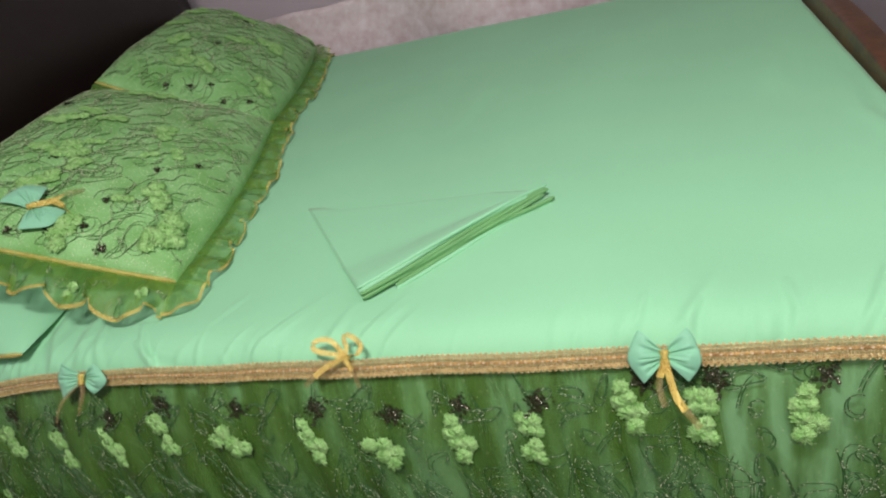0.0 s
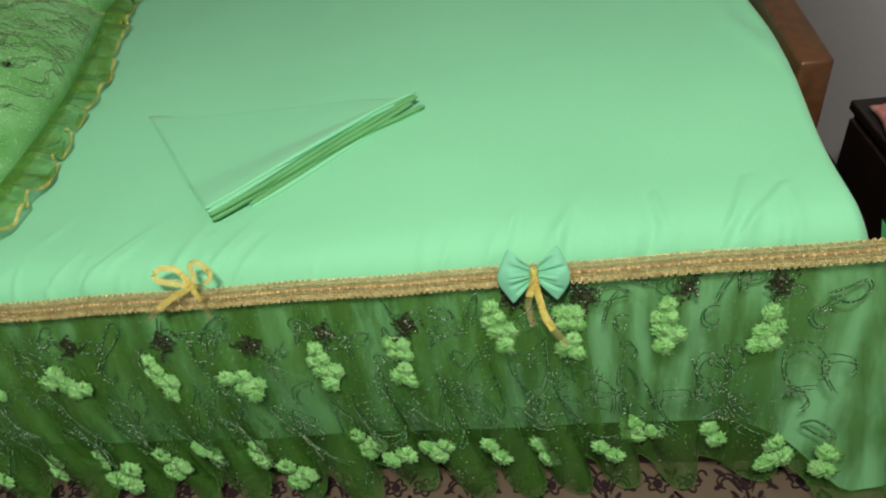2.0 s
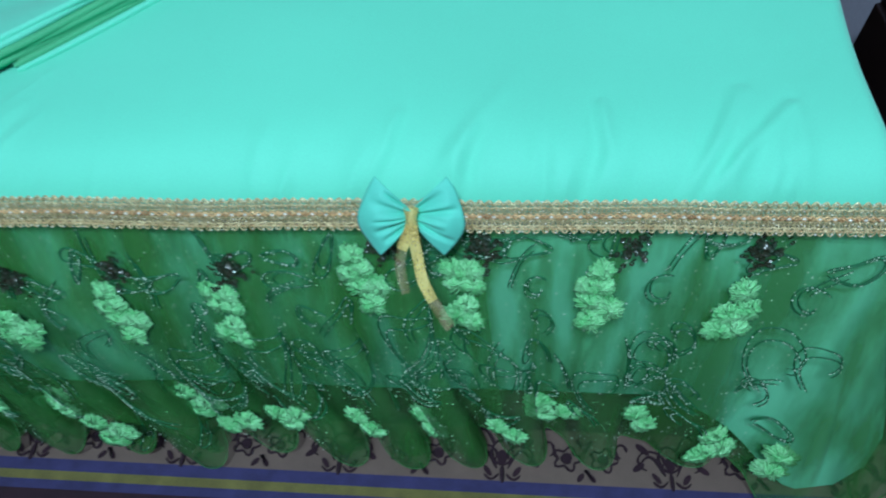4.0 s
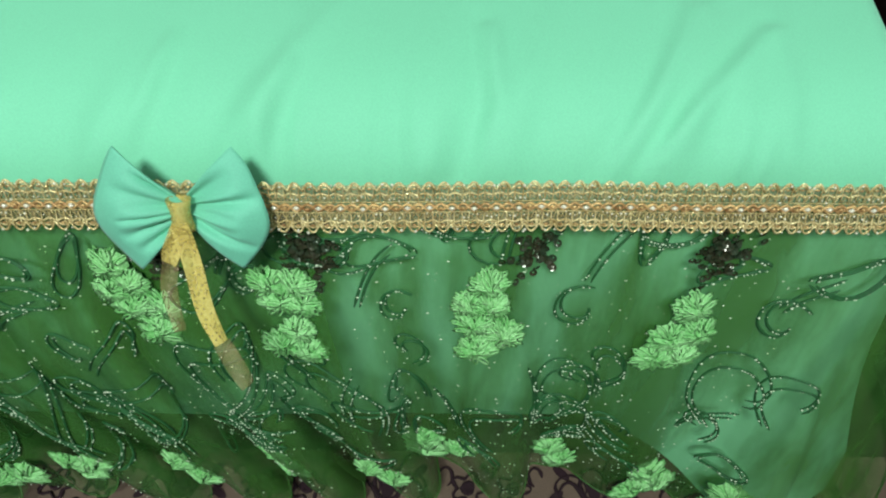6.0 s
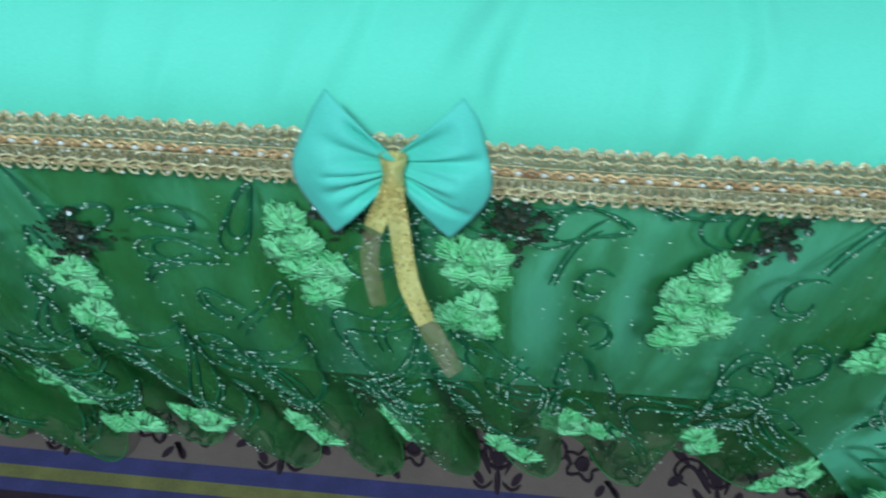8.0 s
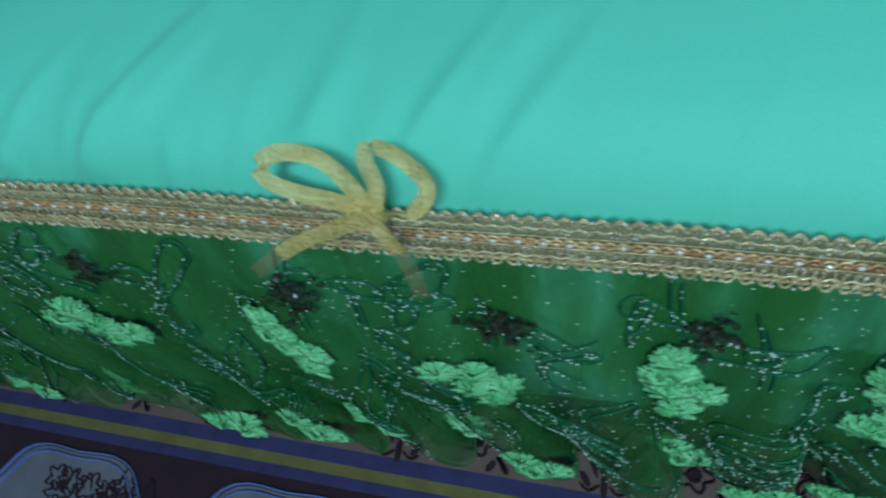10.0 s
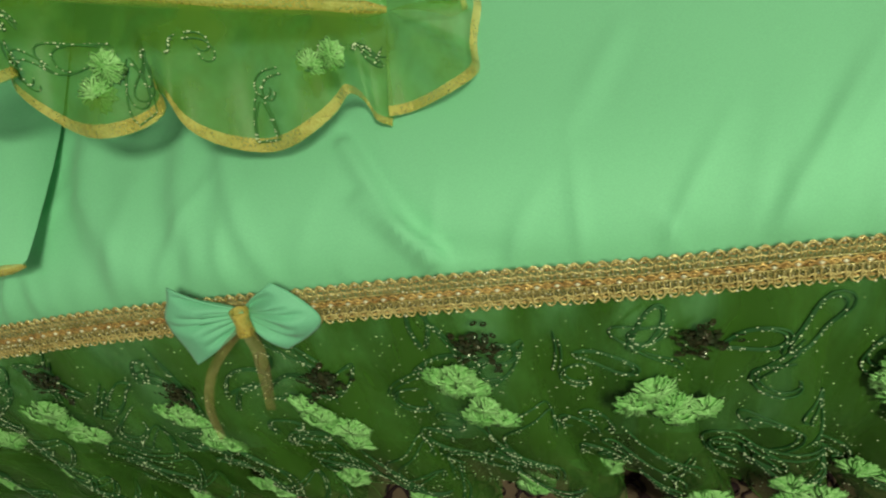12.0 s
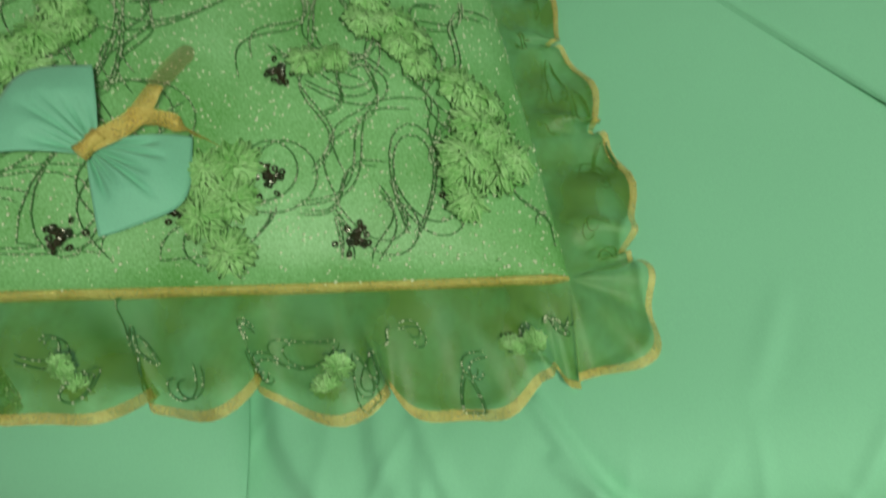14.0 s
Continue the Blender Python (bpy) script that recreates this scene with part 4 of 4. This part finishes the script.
LAYERS = 7
for k in range(LAYERS):
    jut = 0.012 - 0.0024 * k + R.uniform(-0.002, 0.002)

    def layer(s, t, k=k, jut=jut):
        s = 0.14 + 0.86 * s if k < 2 else s
        p = cloth_point(s, t) + Vector((0.003 * (k - 3) * t * smooth(0.3, 0.0, s), 0, 0))
        p += Vector((-0.35, 1.0, 0)) * ((0.012 if k > 3 else -0.010 if k < 2 else 0.0) * smooth(0.72, 1.0, s) * (1 - smooth(0.0, 0.3, t)))
        swell = 0.7 + 0.5 * smooth(0.75, 1.0, s) * math.sin(0.9 * k) + 0.25 * math.sin(3.1 * s)
        lift = 0.0042 * k * (1 - smooth(0.0, 0.3, t)) * swell
        p.z = sheet_top(p.x, p.y) + 0.0013 - 0.0026 * max(smooth(0.88, 1.0, t), smooth(0.05, 0.0, s) * smooth(0.45, 0.65, t)) + lift + 0.0003 * k * smooth(0.22, 0.0, s) * smooth(0.15, 0.9, t) + 0.0010 * k * (1 - 0.97 * smooth(0.2, 1.0, t))
        p += (CA - CD).normalized() * ((jut + 0.003 * math.sin(6 * s + 1.7 * k)) * (1 - smooth(0.0, 0.4, t)))
        p += (CB - CA).normalized() * (0.010 * math.sin(2.3 * k) * smooth(0.85, 1.0, s) * (1 - t))
        return p
    far = 1.0 if k in (5, 6) else 0.3
    bm = thicken(grid(steps(0, 0.35 if k == 5 else 1, 44), [far * t for t in [0, 0.01, 0.025, 0.05, 0.09] + steps(0.14, 1, 20)], layer), 0.0003)
    under(part("layer", bm, MINT), folded)
    # shade between the stacked layers is coloured into the middle edges
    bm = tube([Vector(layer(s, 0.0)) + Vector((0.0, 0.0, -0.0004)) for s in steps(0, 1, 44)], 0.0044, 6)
    under(part("folded_edge", bm, (MINT, SHADED_FOLD, SHADED_FOLD, SHADED_FOLD, SHADED_FOLD, MINT, MINT)[k], label="folded edge, middle layers coloured with the shade between them"), folded)

# ---- white quilt behind the bed ----
def quilt_fn(u, v):
    x = -0.72 + 1.95 * u
    y = 1.99 + 0.03 * math.sin(x * 9 + 2 * v) + 0.02 * noise.noise((x * 6, v * 4, 0)) + 0.05 * v
    return (x, y, 0.02 + 0.60 * v + 0.02 * noise.noise((x * 4, v, 7)))


bm = grid(steps(0, 1, 90), steps(0, 1, 24), quilt_fn)
thicken(bm, 0.03)
tagged(part("quilt", bm, QUILT), "rumpled white floral quilt standing behind the bed", "quilt")

# ---- carpet ----
carpet = empty("carpet", -0.23, -0.029, 0.0, "patterned woven carpet with purple and cream border", "carpet")
KX0, KX1, KY0, KY1 = -0.230, 1.62, -1.5, -0.029


def ring_slab(inset, inset2, z1):
    """A frame-shaped slab between two insets from the carpet's edge."""
    b = bmesh.new()
    x0, x1, y0, y1 = KX0 + inset, KX1 - inset, KY0 + inset, KY1 - inset
    a0, a1, b0, b1 = KX0 + inset2, KX1 - inset2, KY0 + inset2, KY1 - inset2
    box(x0, x1, b1, y1, 0.0005, z1, bm=b)
    box(x0, x1, y0, b0, 0.0005, z1, bm=b)
    box(x0, a0, b0, b1, 0.0005, z1, bm=b)
    box(a1, x1, b0, b1, 0.0005, z1, bm=b)
    return b


for nm, i0, i1, mt in (("border_band", 0.0, 0.070, CREAM), ("border_band", 0.070, 0.086, PURPLE), ("border_line", 0.086, 0.098, YELLOW), ("border_band", 0.098, 0.110, PURPLE)):
    under(part(nm, ring_slab(i0, i1, 0.007), mt), carpet)
under(part("field", box(KX0 + 0.110, KX1 - 0.110, KY0 + 0.110, KY1 - 0.110, 0.0005, 0.007), MAROON), carpet)


def outline(pts, wide, b, z=0.0078):
    tube([(x, y, z) for x, y in pts], wide * 1.6, 4, b, flat=0.35)


def blob(cx, cy, rx, ry, turn, b):
    """A small filled leaf of the weave."""
    c, d = math.cos(turn), math.sin(turn)
    b.faces.new([b.verts.new((cx + rx * math.cos(q) * c - ry * math.sin(q) * d, cy + rx * math.cos(q) * d + ry * math.sin(q) * c, 0.0079)) for q in steps(0, 2 * math.pi, 10)[:-1]])


def palmette():
    b = bmesh.new()
    for sx in (-1, 1):
        blob(sx * 0.028, 0.014, 0.009, 0.004, sx * 0.7, b)
        blob(sx * 0.034, -0.006, 0.008, 0.0035, -sx * 0.6, b)
        blob(sx * 0.016, -0.017, 0.007, 0.003, sx * 0.9, b)
        outline([(sx * (0.02 + 0.014 * math.cos(q)), 0.001 + 0.011 * math.sin(q)) for q in steps(-1.2, 3.6, 12)], 0.0013, b)
    blob(0, -0.001, 0.006, 0.008, 0, b)
    outline([(0.012 * math.cos(q), 0.004 + 0.014 * math.sin(q)) for q in steps(0, 6.28, 14)], 0.0016, b)
    for sx in (-1, 1):
        outline([(sx * (0.006 + 0.026 * t), -0.014 + 0.02 * math.sin(2.6 * t)) for t in steps(0, 1, 9)], 0.0018, b)
        outline([(sx * (0.008 + 0.02 * t), 0.012 + 0.018 * math.sin(2.2 * t)) for t in steps(0, 1, 9)], 0.0018, b)
        outline([(sx * (0.004 + 0.016 * t), -0.020 - 0.006 * math.sin(3 * t)) for t in steps(0, 1, 7)], 0.0016, b)
    outline([(0, -0.03 + 0.02 * t) for t in steps(0, 1, 4)], 0.0018, b)
    for q in steps(0.008, 0.008, 3):
        outline([(q - 0.003, 0.0), (q + 0.003, 0.010)], 0.0006, b)
    return b


def rosette():
    b = bmesh.new()
    for sx in (-1, 1):
        blob(sx * 0.020, 0.0, 0.0055, 0.0055, 0, b)
        blob(sx * 0.005, 0.017, 0.006, 0.003, sx * 0.9, b)
        blob(sx * 0.006, -0.020, 0.006, 0.003, -sx * 0.9, b)
        outline([(sx * (0.040 + 0.006 * math.cos(q)), 0.010 + 0.008 * math.sin(q)) for q in steps(0, 4.5, 10)], 0.0013, b)
    for sx in (-0.020, 0.020):
        outline([(sx + (0.013 + 0.003 * math.cos(5 * q)) * math.cos(q), (0.011 + 0.003 * math.cos(5 * q)) * math.sin(q)) for q in steps(0, 6.28, 30)], 0.0015, b)
        outline([(sx + 0.005 * math.cos(q), 0.005 * math.sin(q)) for q in steps(0, 6.28, 8)], 0.002, b)
    outline([(0.008, 0.02), (0.0, 0.008), (0.008, 0.02)], 0.0016, b)
    outline([(0.008, -0.024), (0.0, -0.012), (0.008, -0.024)], 0.0018, b)
    return b


MOTIFS = [bare(palmette()), bare(rosette())]
for me in MOTIFS:
    me.materials.append(MAROON)
KINV = Matrix.Translation(carpet.location).inverted()
for i in range(16):
    sharing("border_motif", MOTIFS[(i + 1) % 2], KINV @ Matrix.Translation((-0.0935 + 0.1075 * i, KY1 - 0.038, 0)) @ Matrix.Scale(1.18, 4), carpet)
for i in range(8):
    sharing("border_motif", MOTIFS[i % 2], KINV @ Matrix.Translation((KX0 + 0.036, -0.13 - 0.1075 * i, 0)) @ Matrix.Rotation(math.pi / 2, 4, "Z") @ Matrix.Scale(1.18, 4), carpet)


def field_motif(seed):
    """A pale arch with dark curls, woven along the carpet's field."""
    r = random.Random(seed)
    b, line = bmesh.new(), bmesh.new()
    ring = [b.verts.new((0.115 * math.cos(q) * (1 + 0.06 * math.cos(6 * q)), -0.085 + 0.078 * math.sin(q) * (1 + 0.06 * math.cos(6 * q)), 0.0076)) for q in steps(0, 2 * math.pi, 48)[:-1]]
    b.faces.new(ring)
    for rad in (1.03, 0.93):
        outline([(0.115 * rad * math.cos(q) * (1 + 0.06 * math.cos(6 * q)), -0.085 + 0.078 * rad * math.sin(q) * (1 + 0.06 * math.cos(6 * q))) for q in steps(0, 2 * math.pi, 48)], 0.0022, line, 0.0082)
    dark = bmesh.new()
    for _ in range(24):
        cx, cy, n, s = r.uniform(-0.075, 0.075), -0.085 + r.uniform(-0.045, 0.05), r.choice((4, 5, 6)), r.uniform(0.008, 0.016)
        outline([(cx + s * (1 + 0.35 * math.cos(n * q)) * math.cos(q), cy + s * (1 + 0.35 * math.cos(n * q)) * math.sin(q)) for q in steps(0, 6.28, 26)], 0.0014, dark, 0.0084)
        outline([(cx + s * 1.3 * t, cy + s * math.sin(5 * t)) for t in steps(0.6, 2.0, 9)], 0.0014, dark, 0.0084)
    return [bare(x) for x in (b, line, dark)]


FM = [field_motif(2), field_motif(3)]
for trio in FM:
    for me, mt in zip(trio, (CARPET_WHITE, CARPET_BLUE, MAROON)):
        me.materials.append(mt)
for i in range(6):
    for me, nm in zip(FM[i % 2], ("medallion", "medallion_outline", "medallion_flower")):
        sharing(nm, me, KINV @ Matrix.Translation((0.06 + 0.27 * i, KY1 - 0.115, 0)), carpet)

carpet.rotation_euler.z = -0.010

# ---- grey rug beside the carpet ----
tagged(part("rug", box(-1.05, -0.36, -1.3, -0.02, 0.0, 0.008, 0.003), GREY_RUG), "plain light grey rug on the dark floor", "rug")

# ---- beyond the foot of the bed ----
cabinet = empty("low_cabinet", 1.68, 0.10, 0.0, "low black cabinet standing beyond the foot of the bed", "cabinet")
for nm, bx in (("body", (1.63, 1.735, -0.42, 0.52, 0.03, 0.285)), ("top", (1.622, 1.737, -0.43, 0.53, 0.285, 0.305)), ("plinth", (1.65, 1.735, -0.40, 0.50, 0.0, 0.03)),
               ("door", (1.618, 1.63, -0.41, 0.045, 0.04, 0.278)), ("door", (1.618, 1.63, 0.055, 0.51, 0.04, 0.278))):
    under(part(nm, box(*bx, 0.004), DARK_WOOD), cabinet)
bm = grid(steps(0, 1, 26), steps(0, 1, 26), lambda a, b: (1.635 + 0.09 * a + 0.006 * math.sin(9 * b), 0.24 + 0.25 * b, 0.309 + 0.022 * (math.sin(math.pi * a) * math.sin(math.pi * b)) ** 0.4 + 0.006 * noise.noise((a * 4, b * 6, 3))))
tagged(part("folded_blanket", thicken(bm, -0.004), RED), "red and white patterned cloth lying on the low cabinet", "blanket")

for ob in scene.objects:
    if ob.name.startswith(("glitter_stitching", "vine_embroidery", "sequin_patch", "crystals", "copper_knots", "top_braid", "bottom_braid", "mesh_thread")):
        ob["kind"] = "stuff"
